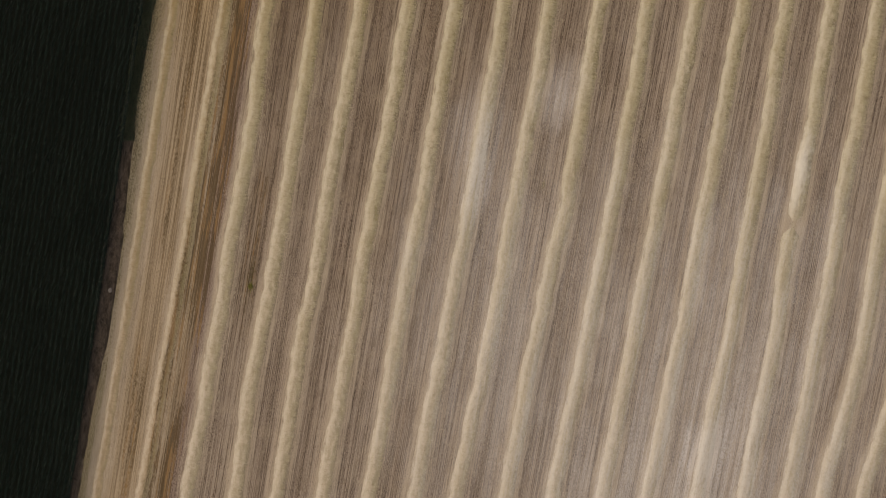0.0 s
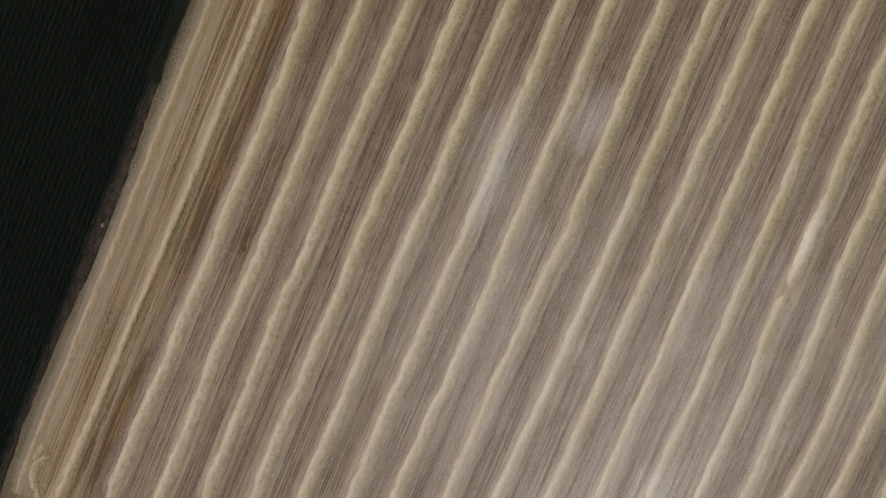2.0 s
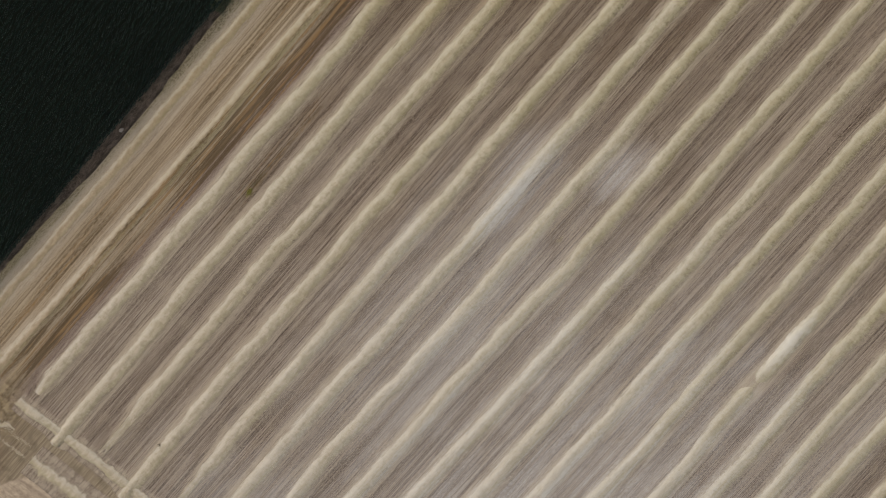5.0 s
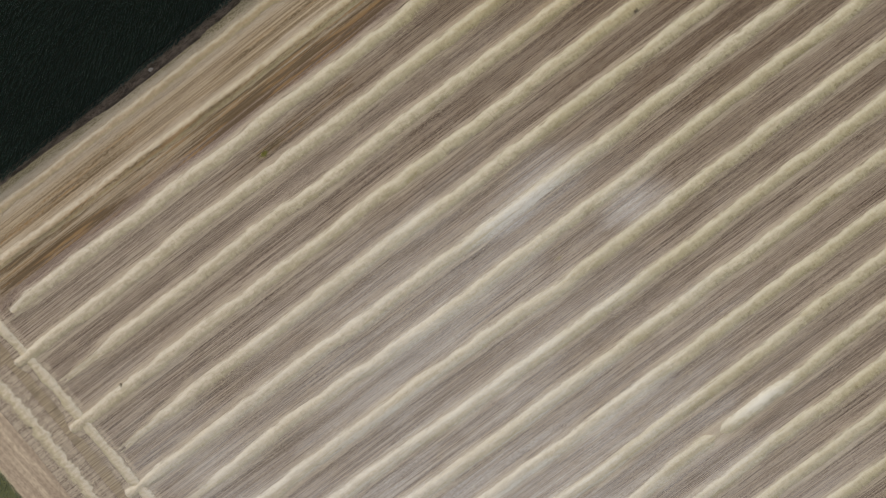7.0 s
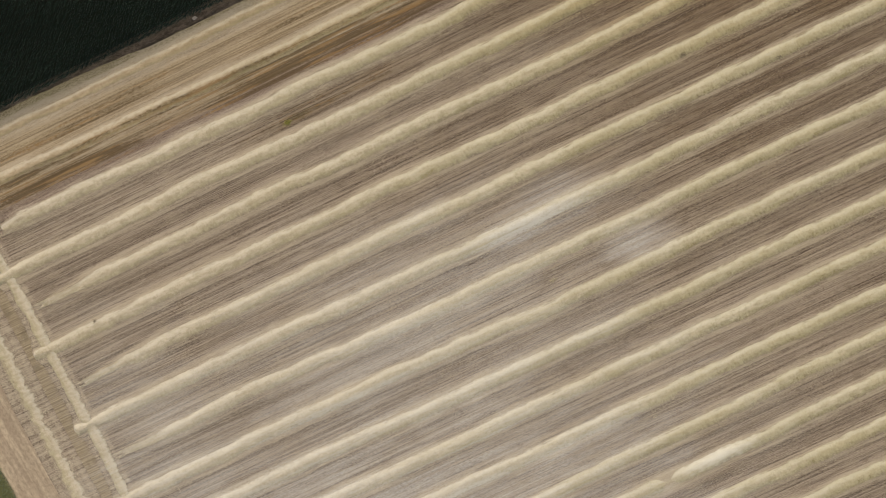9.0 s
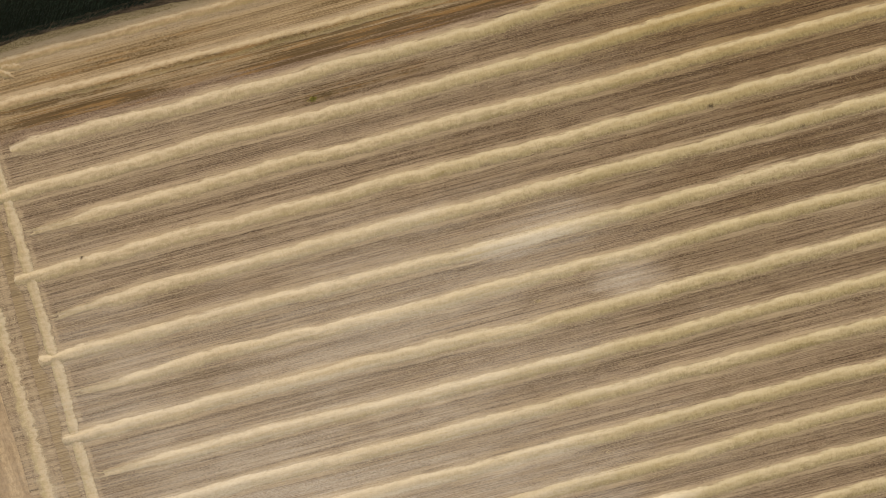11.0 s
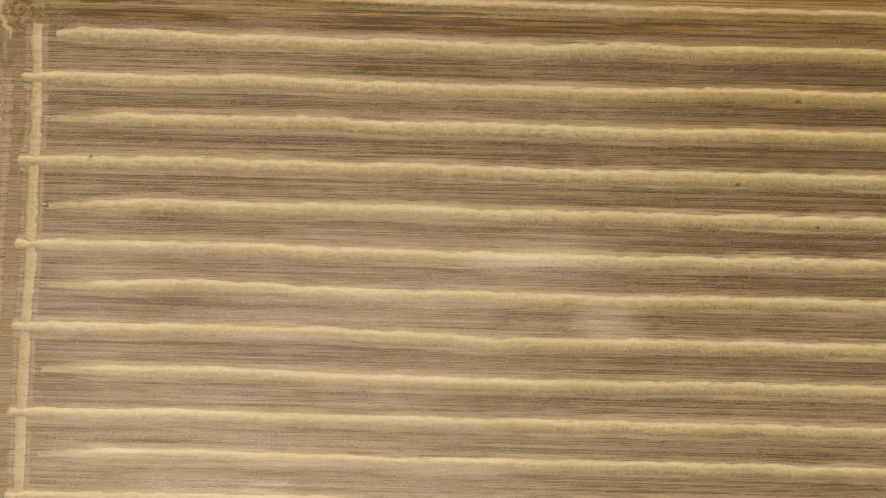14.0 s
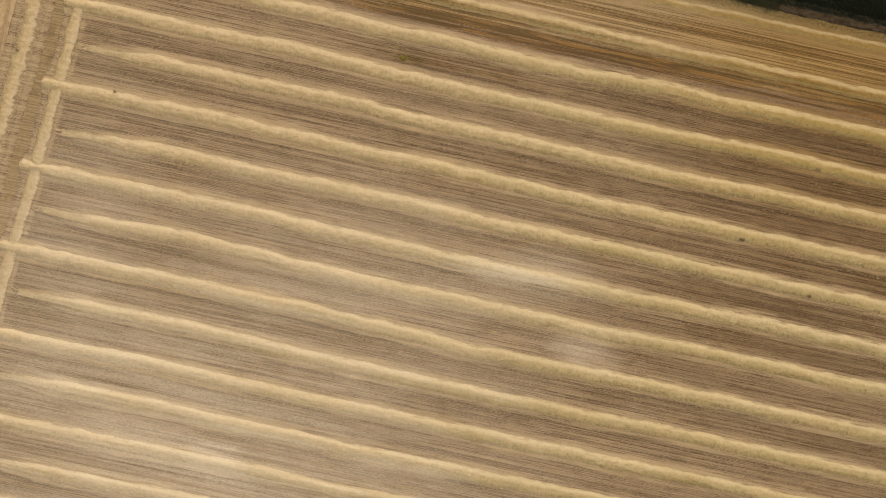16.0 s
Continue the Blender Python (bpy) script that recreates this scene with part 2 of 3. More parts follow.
def ground_material():
    n = Nodes("field_ground", 0.95)
    c, fine, grain = stubble_colour(n)
    wob = n.math('MULTIPLY', n.math('SUBTRACT', n.noise((0.25, 0.25, 0.25), 4, 0.6), 0.5), 2.4)
    edge = field_edge(n)
    c = outer_strip(n, c, grain, edge, wob)
    # headland: yellower stubble left of the cross windrow, then the bare track, then grass
    head = n.math('ADD', n.math('SUBTRACT', n.x, n.math('MULTIPLY', n.y, 0.05)), 2.8)
    hw = n.math('ADD', head, n.math('MULTIPLY', wob, 0.5))
    olive = n.mix(n.ramp(n.noise((0.07, 4.2, 1.0), 4, 0.75, turn=LEAN, shift=6.2), 0.36, 0.64), (0.19, 0.142, 0.085), (0.385, 0.305, 0.19))
    olive = n.mix(n.ramp(n.noise((0.4, 0.3, 0.3), 3, 0.6, shift=9.1), 0.52, 0.66, 0.0, 0.55), olive, (0.13, 0.098, 0.055))
    olive = n.mix(n.math('MULTIPLY', n.ramp(n.y, -6.0, 0.0), 0.6), olive, n.mix(1.0, olive, (0.62, 0.56, 0.48), 'MULTIPLY'))
    c = n.mix(n.ramp(hw, 3.4, 2.2, 0.0, 0.8), c, olive)
    # ground churned up where the harvester turned in the corner
    churn = n.blob(-1.0, 4.6, 7.0, 6.5, n.noise((0.35, 0.35, 0.3), 4, 0.65, shift=3.0))
    clods = n.mix(n.ramp(n.noise((1.3, 1.5, 1.2), 4, 0.72, shift=5.5), 0.38, 0.62), (0.105, 0.075, 0.036), (0.39, 0.30, 0.17))
    c = n.mix(n.math('MULTIPLY', churn, 0.85), c, clods)
    hw = n.math('ADD', hw, n.ramp(n.y, -8.0, -1.0, 0.0, 9.0))
    rut = n.noise((0.9, 0.05, 0.3), 4, 0.6, turn=3.0, shift=5.0)
    track = n.mix(n.ramp(rut, 0.38, 0.62), (0.33, 0.25, 0.17), (0.50, 0.39, 0.262))
    track = n.mix(n.ramp(n.noise((2.2, 1.4, 2.0), 4, 0.7, shift=3.3), 0.4, 0.62, 0.0, 0.5), track, (0.22, 0.165, 0.11))
    c = n.mix(n.ramp(hw, -1.6, -2.6), c, track)
    grass = n.mix(n.noise((1.4, 1.4, 1.4), 4, 0.7), (0.06, 0.07, 0.025), (0.17, 0.165, 0.07))
    c = n.mix(n.ramp(hw, -9.2, -10.2), c, grass)
    c = scorched(n, c, 1.0)
    c = dusted(n, c, 0.5)
    # dark rotting verge, and soil below the crop with its shade in the colour
    verge = n.mix(n.ramp(n.noise((0.7, 1.6, 1.0), 4, 0.7), 0.35, 0.65), (0.065, 0.049, 0.035), (0.185, 0.140, 0.098))
    c = n.mix(n.ramp(n.math('ADD', edge, n.math('MULTIPLY', wob, 0.35)), 12.68, 12.78), c, verge)
    # broken dark line along the field's rim: a furrow's shadow painted on
    furrow_shade = n.math('ADD', edge, n.math('MULTIPLY', wob, 0.35))
    furrow_shade = n.math('MULTIPLY', n.math('MULTIPLY', n.ramp(furrow_shade, 12.6, 12.72), n.ramp(furrow_shade, 13.1, 12.95)), n.ramp(n.noise((0.3, 0.5, 0.3), 4, 0.7, shift=8.8), 0.4, 0.56))
    c = n.mix(n.math('MULTIPLY', furrow_shade, 0.9), c, (0.052, 0.04, 0.026))
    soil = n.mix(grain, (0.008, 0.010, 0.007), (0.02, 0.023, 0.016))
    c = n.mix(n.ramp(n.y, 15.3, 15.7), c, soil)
    n.bump(n.math('ADD', n.math('MULTIPLY', fine, 0.8), n.math('MULTIPLY', grain, 0.5)), 0.6, 0.06)
    return n.finish(c)


def straw_material(name, dark, light, green, dust, flank=False):
    n = Nodes(name, 0.8)
    lumps = n.noise((0.8, 2.0, 2.0), 3, 0.62, turn=-12.0)
    strand = n.noise((4.6, 1.7, 3.0), 4, 0.72, turn=-14.0)
    broad = n.noise((0.06, 0.16, 0.2), 3, 0.55, shift=6.0)
    c = n.mix(n.ramp(lumps, 0.36, 0.64), dark, light)
    olive = n.math('MULTIPLY', n.ramp(broad, 0.38, 0.58, 0.25, 1.0), n.ramp(n.x, 25.0, 75.0, 0.35, 1.0))
    c = n.mix(n.math('MULTIPLY', olive, 0.75), c, green)
    c = n.mix(n.ramp(strand, 0.52, 0.66, 0.0, 0.32), c, (0.64, 0.565, 0.395))
    c = n.mix(n.ramp(strand, 0.48, 0.36, 0.0, 0.42), c, (0.30, 0.24, 0.13))
    c = n.mix(n.ramp(n.island, 0.0, 1.0, 0.0, 0.25), c, (0.36, 0.28, 0.17))
    c = scorched(n, c, 0.5)
    golden = n.math('MULTIPLY', n.ramp(n.x, 64.0, 100.0), n.ramp(n.y, -28.0, 0.0))
    c = n.mix(golden, c, n.mix(1.0, c, (0.84, 0.76, 0.56), 'MULTIPLY'))
    outer = n.ramp(field_edge(n), 1.5, 4.5, 0.0, 0.8)
    c = n.mix(outer, c, n.mix(1.0, c, (0.84, 0.75, 0.64), 'MULTIPLY'))
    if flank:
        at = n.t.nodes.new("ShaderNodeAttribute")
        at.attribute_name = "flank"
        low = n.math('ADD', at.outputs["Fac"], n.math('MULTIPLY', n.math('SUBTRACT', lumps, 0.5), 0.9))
        # olive lee flank, paler sunny flank: straw hue with side shading put into it
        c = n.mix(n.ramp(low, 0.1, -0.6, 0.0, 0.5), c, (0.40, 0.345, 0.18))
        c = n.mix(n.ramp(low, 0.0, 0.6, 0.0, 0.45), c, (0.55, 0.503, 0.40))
        # mouldy green stretches low on the lee side
        mould = n.math('MULTIPLY', n.ramp(n.noise((0.12, 0.2, 0.2), 4, 0.65, shift=11.0), 0.52, 0.64), n.ramp(low, -0.05, -0.5))
        c = n.mix(n.math('MULTIPLY', n.math('MULTIPLY', mould, n.ramp(n.x, 30.0, 60.0)), 0.5), c, (0.265, 0.215, 0.09))
        # straw thins out to stubble at both feet, in short strands
        feather = n.noise((3.2, 0.8, 1.0), 4, 0.74, turn=-16.0, shift=2.0)
        patch = n.noise((0.3, 0.5, 1.0), 3, 0.6, shift=5.0)
        bare, _, grain = stubble_colour(n)
        bare = outer_strip(n, bare, grain, field_edge(n), 0.0)
        bare = n.mix(0.4, bare, (0.36, 0.29, 0.20))
        # shade between the tufts on the lee flank, painted as dark brown
        gap_shade = n.ramp(n.noise((3.0, 1.3, 1.0), 4, 0.75, turn=-25.0, shift=7.0), 0.46, 0.62)
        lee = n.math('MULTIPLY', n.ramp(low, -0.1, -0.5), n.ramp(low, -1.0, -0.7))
        c = n.mix(n.math('MULTIPLY', n.math('MULTIPLY', lee, gap_shade), n.ramp(n.x, 45.0, 95.0, 0.2, 0.75)), c, (0.23, 0.18, 0.09))
        # strands lie crosswise on the lee side and are swept along on the other
        swept = n.noise((0.35, 2.4, 1.0), 4, 0.7, turn=LEAN, shift=3.0)
        feather = n.mix(n.ramp(at.outputs["Fac"], -0.1, 0.3), feather, swept)
        out = n.math('ADD', n.math('ABSOLUTE', at.outputs["Fac"]), n.math('MULTIPLY', n.math('SUBTRACT', feather, 0.5), 1.25))
        out = n.math('ADD', out, n.math('MULTIPLY', n.math('SUBTRACT', patch, 0.5), 0.5))
        near = n.ramp(at.outputs["Fac"], -0.3, 0.3, 0.34, 0.62)
        c = n.mix(n.ramp(out, near, 1.02, 0.0, 0.96), c, bare)
    c = n.mix(1.0, c, n.mix(n.ramp(n.x, 20.0, 90.0), (0.995, 0.985, 0.985), (0.985, 0.99, 0.945)), 'MULTIPLY')
    c = dusted(n, c, dust, (0.635, 0.592, 0.505))
    bleach = n.blob(73.5, -71.8, 7.5, 1.5, lumps)
    c = n.mix(n.math('MULTIPLY', bleach, 0.9), c, (0.70, 0.645, 0.52))
    n.bump(n.math('ADD', n.math('MULTIPLY', lumps, 0.7), n.math('MULTIPLY', strand, 0.6)), 0.7, 0.08)
    return n.finish(c)


def stubble_material():
    n = Nodes("stubble_stalks", 0.85)
    c = n.mix(n.island, (0.22, 0.172, 0.13), (0.40, 0.325, 0.245))
    c = n.mix(n.ramp(n.noise((0.035, 1.1, 0.5), 4, 0.6, turn=LEAN, shift=4.0), 0.3, 0.65, 0.55, 0.0), c, (0.17, 0.125, 0.095))
    edge = field_edge(n)
    c = n.mix(n.ramp(edge, 1.0, 4.0, 0.0, 0.4), c, (0.46, 0.34, 0.19))
    c = scorched(n, c, 0.8)
    c = dusted(n, c, 0.32)
    return n.finish(c)


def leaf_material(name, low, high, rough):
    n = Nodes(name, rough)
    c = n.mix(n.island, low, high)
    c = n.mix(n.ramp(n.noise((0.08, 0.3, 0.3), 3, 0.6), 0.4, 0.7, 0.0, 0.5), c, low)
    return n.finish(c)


def stone_material():
    n = Nodes("pale_stone", 0.85)
    g = n.noise((9.0, 9.0, 9.0), 4, 0.65)
    n.bump(g, 0.5, 0.02)
    return n.finish(n.mix(g, (0.29, 0.24, 0.18), (0.52, 0.45, 0.36)))


def apron_material():
    """Chaff thinning out over the stubble beside a windrow; "cover" says how thick it lies."""
    n = Nodes("chaff_cover", 0.9)
    c, fine, grain = stubble_colour(n)
    c = outer_strip(n, c, grain, field_edge(n), 0.0)
    c = scorched(n, c, 0.6)
    c = dusted(n, c, 0.5)
    at = n.t.nodes.new("ShaderNodeAttribute")
    at.attribute_name = "cover"
    ragged = n.noise((0.16, 2.6, 1.0), 4, 0.7, turn=LEAN, shift=8.0)
    f = n.ramp(n.math('ADD', at.outputs["Fac"], n.math('MULTIPLY', n.math('SUBTRACT', ragged, 0.5), 1.4)), 0.15, 0.8, 0.0, 0.88)
    f = n.math('MULTIPLY', f, n.ramp(at.outputs["Fac"], 0.0, 0.25))
    chaff = n.mix(grain, (0.34, 0.268, 0.18), (0.54, 0.445, 0.315))
    golden = n.math('MULTIPLY', n.ramp(n.x, 64.0, 100.0), n.ramp(n.y, -28.0, 0.0))
    chaff = n.mix(golden, chaff, n.mix(1.0, chaff, (0.70, 0.60, 0.42), 'MULTIPLY'))
    c = n.mix(f, c, scorched(n, dusted(n, chaff, 0.75, (0.62, 0.56, 0.475)), 0.8))
    n.bump(grain, 0.5, 0.05)
    return n.finish(c)


MAT_GROUND = ground_material()
MAT_APRON = apron_material()
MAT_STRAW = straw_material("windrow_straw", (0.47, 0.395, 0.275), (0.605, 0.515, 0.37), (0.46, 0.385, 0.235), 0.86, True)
MAT_LOOSE = straw_material("loose_straw", (0.46, 0.39, 0.265), (0.63, 0.54, 0.39), (0.46, 0.39, 0.245), 0.86)
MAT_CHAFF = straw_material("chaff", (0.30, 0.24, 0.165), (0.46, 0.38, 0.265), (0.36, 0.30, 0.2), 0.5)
MAT_STUBBLE = stubble_material()
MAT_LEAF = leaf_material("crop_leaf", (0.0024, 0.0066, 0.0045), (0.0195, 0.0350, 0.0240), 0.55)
MAT_TASSEL = leaf_material("crop_tassel", (0.012, 0.024, 0.019), (0.24, 0.28, 0.22), 0.8)
MAT_RIM = leaf_material("crop_rim", (0.03, 0.026, 0.02), (0.30, 0.235, 0.19), 0.85)
MAT_VERGE = leaf_material("verge_grass", (0.085, 0.066, 0.046), (0.25, 0.195, 0.14), 0.9)
MAT_GREEN = leaf_material("green_grass", (0.062, 0.075, 0.042), (0.18, 0.19, 0.11), 0.85)
MAT_WEED = leaf_material("dead_weed", (0.10, 0.08, 0.035), (0.24, 0.195, 0.10), 0.9)
MAT_SPROUT = leaf_material("weed_leaf", (0.17, 0.17, 0.04), (0.40, 0.36, 0.10), 0.8)
MAT_STONE = stone_material()


# ---- mesh helpers ----
def smooth_noise(u, v, seed):
    """Value noise from 0 to 1 over arrays u and v."""
    iu, iv = np.floor(u).astype(np.int64), np.floor(v).astype(np.int64)
    fu, fv = u - iu, v - iv
    fu, fv = fu * fu * (3 - 2 * fu), fv * fv * (3 - 2 * fv)

    def lattice(p, q):
        h = (p * 374761393 + q * 668265263 + seed * 974711) & 0xFFFFFFFF
        h = ((h ^ (h >> 13)) * 1274126177) & 0xFFFFFFFF
        return ((h ^ (h >> 16)) & 0xFFFF) / 65535.0

    top = lattice(iu, iv) * (1 - fu) + lattice(iu + 1, iv) * fu
    low = lattice(iu, iv + 1) * (1 - fu) + lattice(iu + 1, iv + 1) * fu
    return top * (1 - fv) + low * fv


def rough_noise(u, v, seed, octaves=3):
    total, size, weight = 0.0, 1.0, 0.0
    for n in range(octaves):
        total = total + smooth_noise(u * 2 ** n, v * 2 ** n, seed + 17 * n) * size
        weight += size
        size *= 0.55
    return total / weight


def mesh_of(name, verts, faces, material, smooth=False):
    """A mesh from arrays: verts n x 3, faces m x 3 or m x 4."""
    me = bpy.data.meshes.new(name)
    verts, faces = np.asarray(verts, np.float32), np.asarray(faces, np.int32)
    count, size = faces.shape
    me.vertices.add(len(verts))
    me.vertices.foreach_set("co", verts.ravel())
    me.loops.add(count * size)
    me.loops.foreach_set("vertex_index", faces.ravel())
    me.polygons.add(count)
    me.polygons.foreach_set("loop_start", np.arange(0, count * size, size, dtype=np.int32))
    me.polygons.foreach_set("use_smooth", np.full(count, smooth))
    me.update(calc_edges=True)
    me.materials.append(material)
    return me


def grid_faces(rows, cols):
    i = np.arange(rows * cols).reshape(rows, cols)
    return np.stack([i[:-1, :-1], i[1:, :-1], i[1:, 1:], i[:-1, 1:]], -1).reshape(-1, 4)


def spikes(x, y, z, height, width, lean, rng):
    """Three-sided tapering stalks with their feet at x, y, z."""
    n = len(x)
    turn = rng.uniform(0, 2 * np.pi, n)
    verts = np.empty((n, 4, 3))
    for k in range(3):
        a = turn + k * 2 * np.pi / 3
        verts[:, k] = np.stack([x + np.cos(a) * width, y + np.sin(a) * width, z - 0.01 + 0 * x], -1)
    a = rng.uniform(0, 2 * np.pi, n)
    verts[:, 3] = np.stack([x + np.cos(a) * lean * height, y + np.sin(a) * lean * height, z + height], -1)
    base = np.arange(n)[:, None] * 4
    faces = np.concatenate([base + [0, 1, 3], base + [1, 2, 3], base + [2, 0, 3]])
    return verts.reshape(-1, 3), faces


def straws(x, y, z, length, width, direction, tilt):
    """Thin lying ribbons, two triangles each, centred on x, y, z."""
    n = len(x)
    d = np.stack([np.cos(direction) * np.cos(tilt), np.sin(direction) * np.cos(tilt), np.sin(tilt)], -1) * (length / 2)[:, None]
    s = np.stack([-np.sin(direction), np.cos(direction), 0 * x], -1) * (width / 2)[:, None]
    c = np.stack([x, y, z], -1)
    verts = np.stack([c - d - s, c + d - s, c + d + s, c - d + s], 1).reshape(-1, 3)
    faces = np.arange(n)[:, None] * 4 + np.arange(4)
    return verts, faces


def ground_height(x, y):
    """Gently uneven field, with a shallow ditch along the crop."""
    h = (rough_noise(x * 0.09, y * 0.09, 5) - 0.5) * 0.10
    edge = y - 14.95
    return h - 0.28 * np.exp(-(edge / 0.75) ** 2)


def under(parent, name, me, label="", kind=""):
    ob = new(name, me)
    ob.parent = parent
    return tagged(ob, label=label, kind=kind)


# ---- ground ----
def build_ground():
    far = [-2500.0, -1200.0, -500.0, -200.0, -90.0]
    xs = np.array(far + list(np.arange(-40.0, 155.1, 1.0)) + [205.0, 350.0, 700.0, 1500.0, 2700.0])
    ys = np.array([-2600.0, -1300.0, -600.0, -300.0, -180.0] + list(np.arange(-130.0, 9.9, 1.0)) + list(np.arange(10.0, 18.0, 0.25)) + list(np.arange(18.0, 60.1, 1.5)) + [120.0, 250.0, 600.0, 1300.0, 2600.0])
    gx, gy = np.meshgrid(xs, ys, indexing="ij")
    gz = ground_height(gx, gy)
    gz[(np.abs(gx - 50) > 110) | (gy < -135) | (gy > 62)] = 0.0
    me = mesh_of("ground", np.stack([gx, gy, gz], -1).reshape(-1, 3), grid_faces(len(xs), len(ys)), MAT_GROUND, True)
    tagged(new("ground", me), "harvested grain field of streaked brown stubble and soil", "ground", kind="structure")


build_ground()


# ---- windrows ----
def row_line(knots, x):
    """The sideways place of a windrow along x: smooth between knots 10 m apart, from x = 0."""
    at = np.clip(x / 10.0, 0.0, len(knots) - 1.001)
    i = np.floor(at).astype(int)
    f = at - i
    k = np.array([knots[0], *knots, knots[-1]])
    a, b, c, d = k[i], k[i + 1], k[i + 2], k[np.minimum(i + 3, len(k) - 1)]
    return b + 0.5 * f * (c - a + f * (2 * a - 5 * b + 4 * c - d + f * (3 * (b - c) + d - a)))


def windrow(number, knots, start, end=138.0, half=1.15, high=0.15, gap=None, taper=4.0, kinks=(), label="", seed=0):
    """A long heap of threshed straw: heaped body, loose stalks on it, chaff spread beside it."""
    rng = np.random.default_rng(100 + number + seed)
    x = np.arange(start, end, 0.16)
    wander = (rough_noise(x * 0.16, 0 * x + number * 3.1, 11, 3) - 0.5) * 0.34 + (rough_noise(x * 0.45, 0 * x + number * 5.3, 57, 2) - 0.5) * 0.26
    mid = -6.0 * number + row_line(knots, x) + wander
    for at, step in kinks:
        mid = mid + step * np.tanh((x - at) / 0.7) * np.exp(-((x - at) / 9.0) ** 2)
    wide = half * (0.88 + 0.26 * rough_noise(x * 0.5, 0 * x + number * 1.7, 23, 3))
    tall = high * (0.8 + 0.4 * rough_noise(x * 0.4, 0 * x + number * 2.3, 29, 3))
    ends = np.clip((x - start) / (taper * (1.5 if taper > 5.0 else 1.0)), 0.0, 1.0) ** (0.85 if taper > 5.0 else 0.7)
    least = 0.3 if taper > 5.0 else 0.7
    wide, tall = wide * (least + (1 - least) * ends), tall * (0.15 + 0.85 * ends)
    if taper < 1.0:
        tall = tall * (1 + 0.45 * np.exp(-((x - start) / 7.0) ** 2))
        wide = wide * (1 - 0.2 * np.exp(-((x - start) / 5.0) ** 2))
    if gap:
        hole = np.clip(np.abs(x - gap[0]) / gap[1] - 0.35, 0.0, 1.0)
        wide, tall = wide * (0.25 + 0.75 * hole), tall * (0.05 + 0.95 * hole)
    u = np.linspace(-1, 1, 17)
    side = mid[:, None] + u * wide[:, None]
    side += (rough_noise(x[:, None] * 1.6 + 0 * u, u * 3.0 + number * 7 + 0 * x[:, None], 31, 3) - 0.5) * np.where(u > 0.1, 0.07, 0.26)
    # crest off the middle: a short steep flank and a long lee one
    w = np.where(u > 0.22, (u - 0.22) / 0.78, (u - 0.22) / 1.22)
    body = (1 - np.abs(w) ** 2.0) ** 1.5
    z = tall[:, None] * body * (1 + np.where(u > 0.3, 0.2, 0.5) * (rough_noise(x[:, None] * 3.4 + 0 * u, side * 4.6, 37, 3) - 0.5))
    gx = x[:, None] + 0 * u
    z = ground_height(gx, side) + np.where(body < 0.01, -0.03, z + 0.02)
    thing = new("straw_windrow")
    tagged(thing, label or "long pale heap of loose threshed straw on stubble", "straw windrow", "windrows on the field")
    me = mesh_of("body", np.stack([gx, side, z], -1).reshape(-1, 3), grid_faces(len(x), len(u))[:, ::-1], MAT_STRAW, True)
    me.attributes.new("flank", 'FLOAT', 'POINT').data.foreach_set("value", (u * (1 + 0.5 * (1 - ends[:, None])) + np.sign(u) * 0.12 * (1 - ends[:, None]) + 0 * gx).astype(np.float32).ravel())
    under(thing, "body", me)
    # thin spread of chaff around it
    w = np.array([-2.2, -1.9, -1.6, -1.35, -1.1, -0.75, 0.75, 1.1, 1.4, 1.75, 2.3])
    thick = np.array([0.0, 0.16, 0.4, 0.46, 0.5, 0.64, 0.72, 0.64, 0.5, 0.34, 0.0])
    xa, ma, wa = x[::3], mid[::3], (0.25 + 0.75 * ends[::3])
    ay = ma[:, None] + w * 0.95 * wa[:, None]
    ax = xa[:, None] + 0 * w
    az = ground_height(ax, ay) + 0.02 + 0.03 * thick
    az[:, [0, -1]] -= 0.05
    me = mesh_of("chaff_cover", np.stack([ax, ay, az], -1).reshape(-1, 3), grid_faces(len(xa), len(w))[:, ::-1], MAT_APRON, True)
    cover = me.attributes.new("cover", 'FLOAT', 'POINT')
    drift = 0.55 + 0.9 * rough_noise(ax * 0.07, 0 * ax + number * 9.1 + np.sign(w) * 3, 43, 2)
    cover.data.foreach_set("value", (thick * np.clip(drift, 0.5, 1.25)).astype(np.float32).ravel())
    under(thing, "chaff_cover", me, "thin pale cover of chaff on soil", "stuff")
    # loose stalks and tangles on the heap
    n = int((end - start) * 55)
    i = rng.integers(0, len(x), n)
    keep = rng.uniform(0, 1, n) < 0.25 + 0.75 * ends[i]
    i = i[keep]
    n = len(i)
    s = np.where(rng.uniform(0, 1, n) < 0.7, -np.abs(rng.normal(0, 0.6, n)) + 0.15, rng.normal(0.2, 0.3, n))
    px, py = x[i] + rng.uniform(0, 0.2, n), mid[i] + s * wide[i]
    pz = ground_height(px, py) + tall[i] * np.clip(1 - s * s, 0, 1) ** 0.8 * rng.uniform(0.85, 1.1, n) + 0.04
    v, f = straws(px, py, pz, rng.uniform(0.15, 0.4, n), rng.uniform(0.015, 0.03, n), rng.normal(1.3, 0.6, n), rng.normal(0, 0.3, n))
    under(thing, "loose_straw", mesh_of("loose_straw", v, f, MAT_LOOSE), "tangled pale stalks", "stuff")
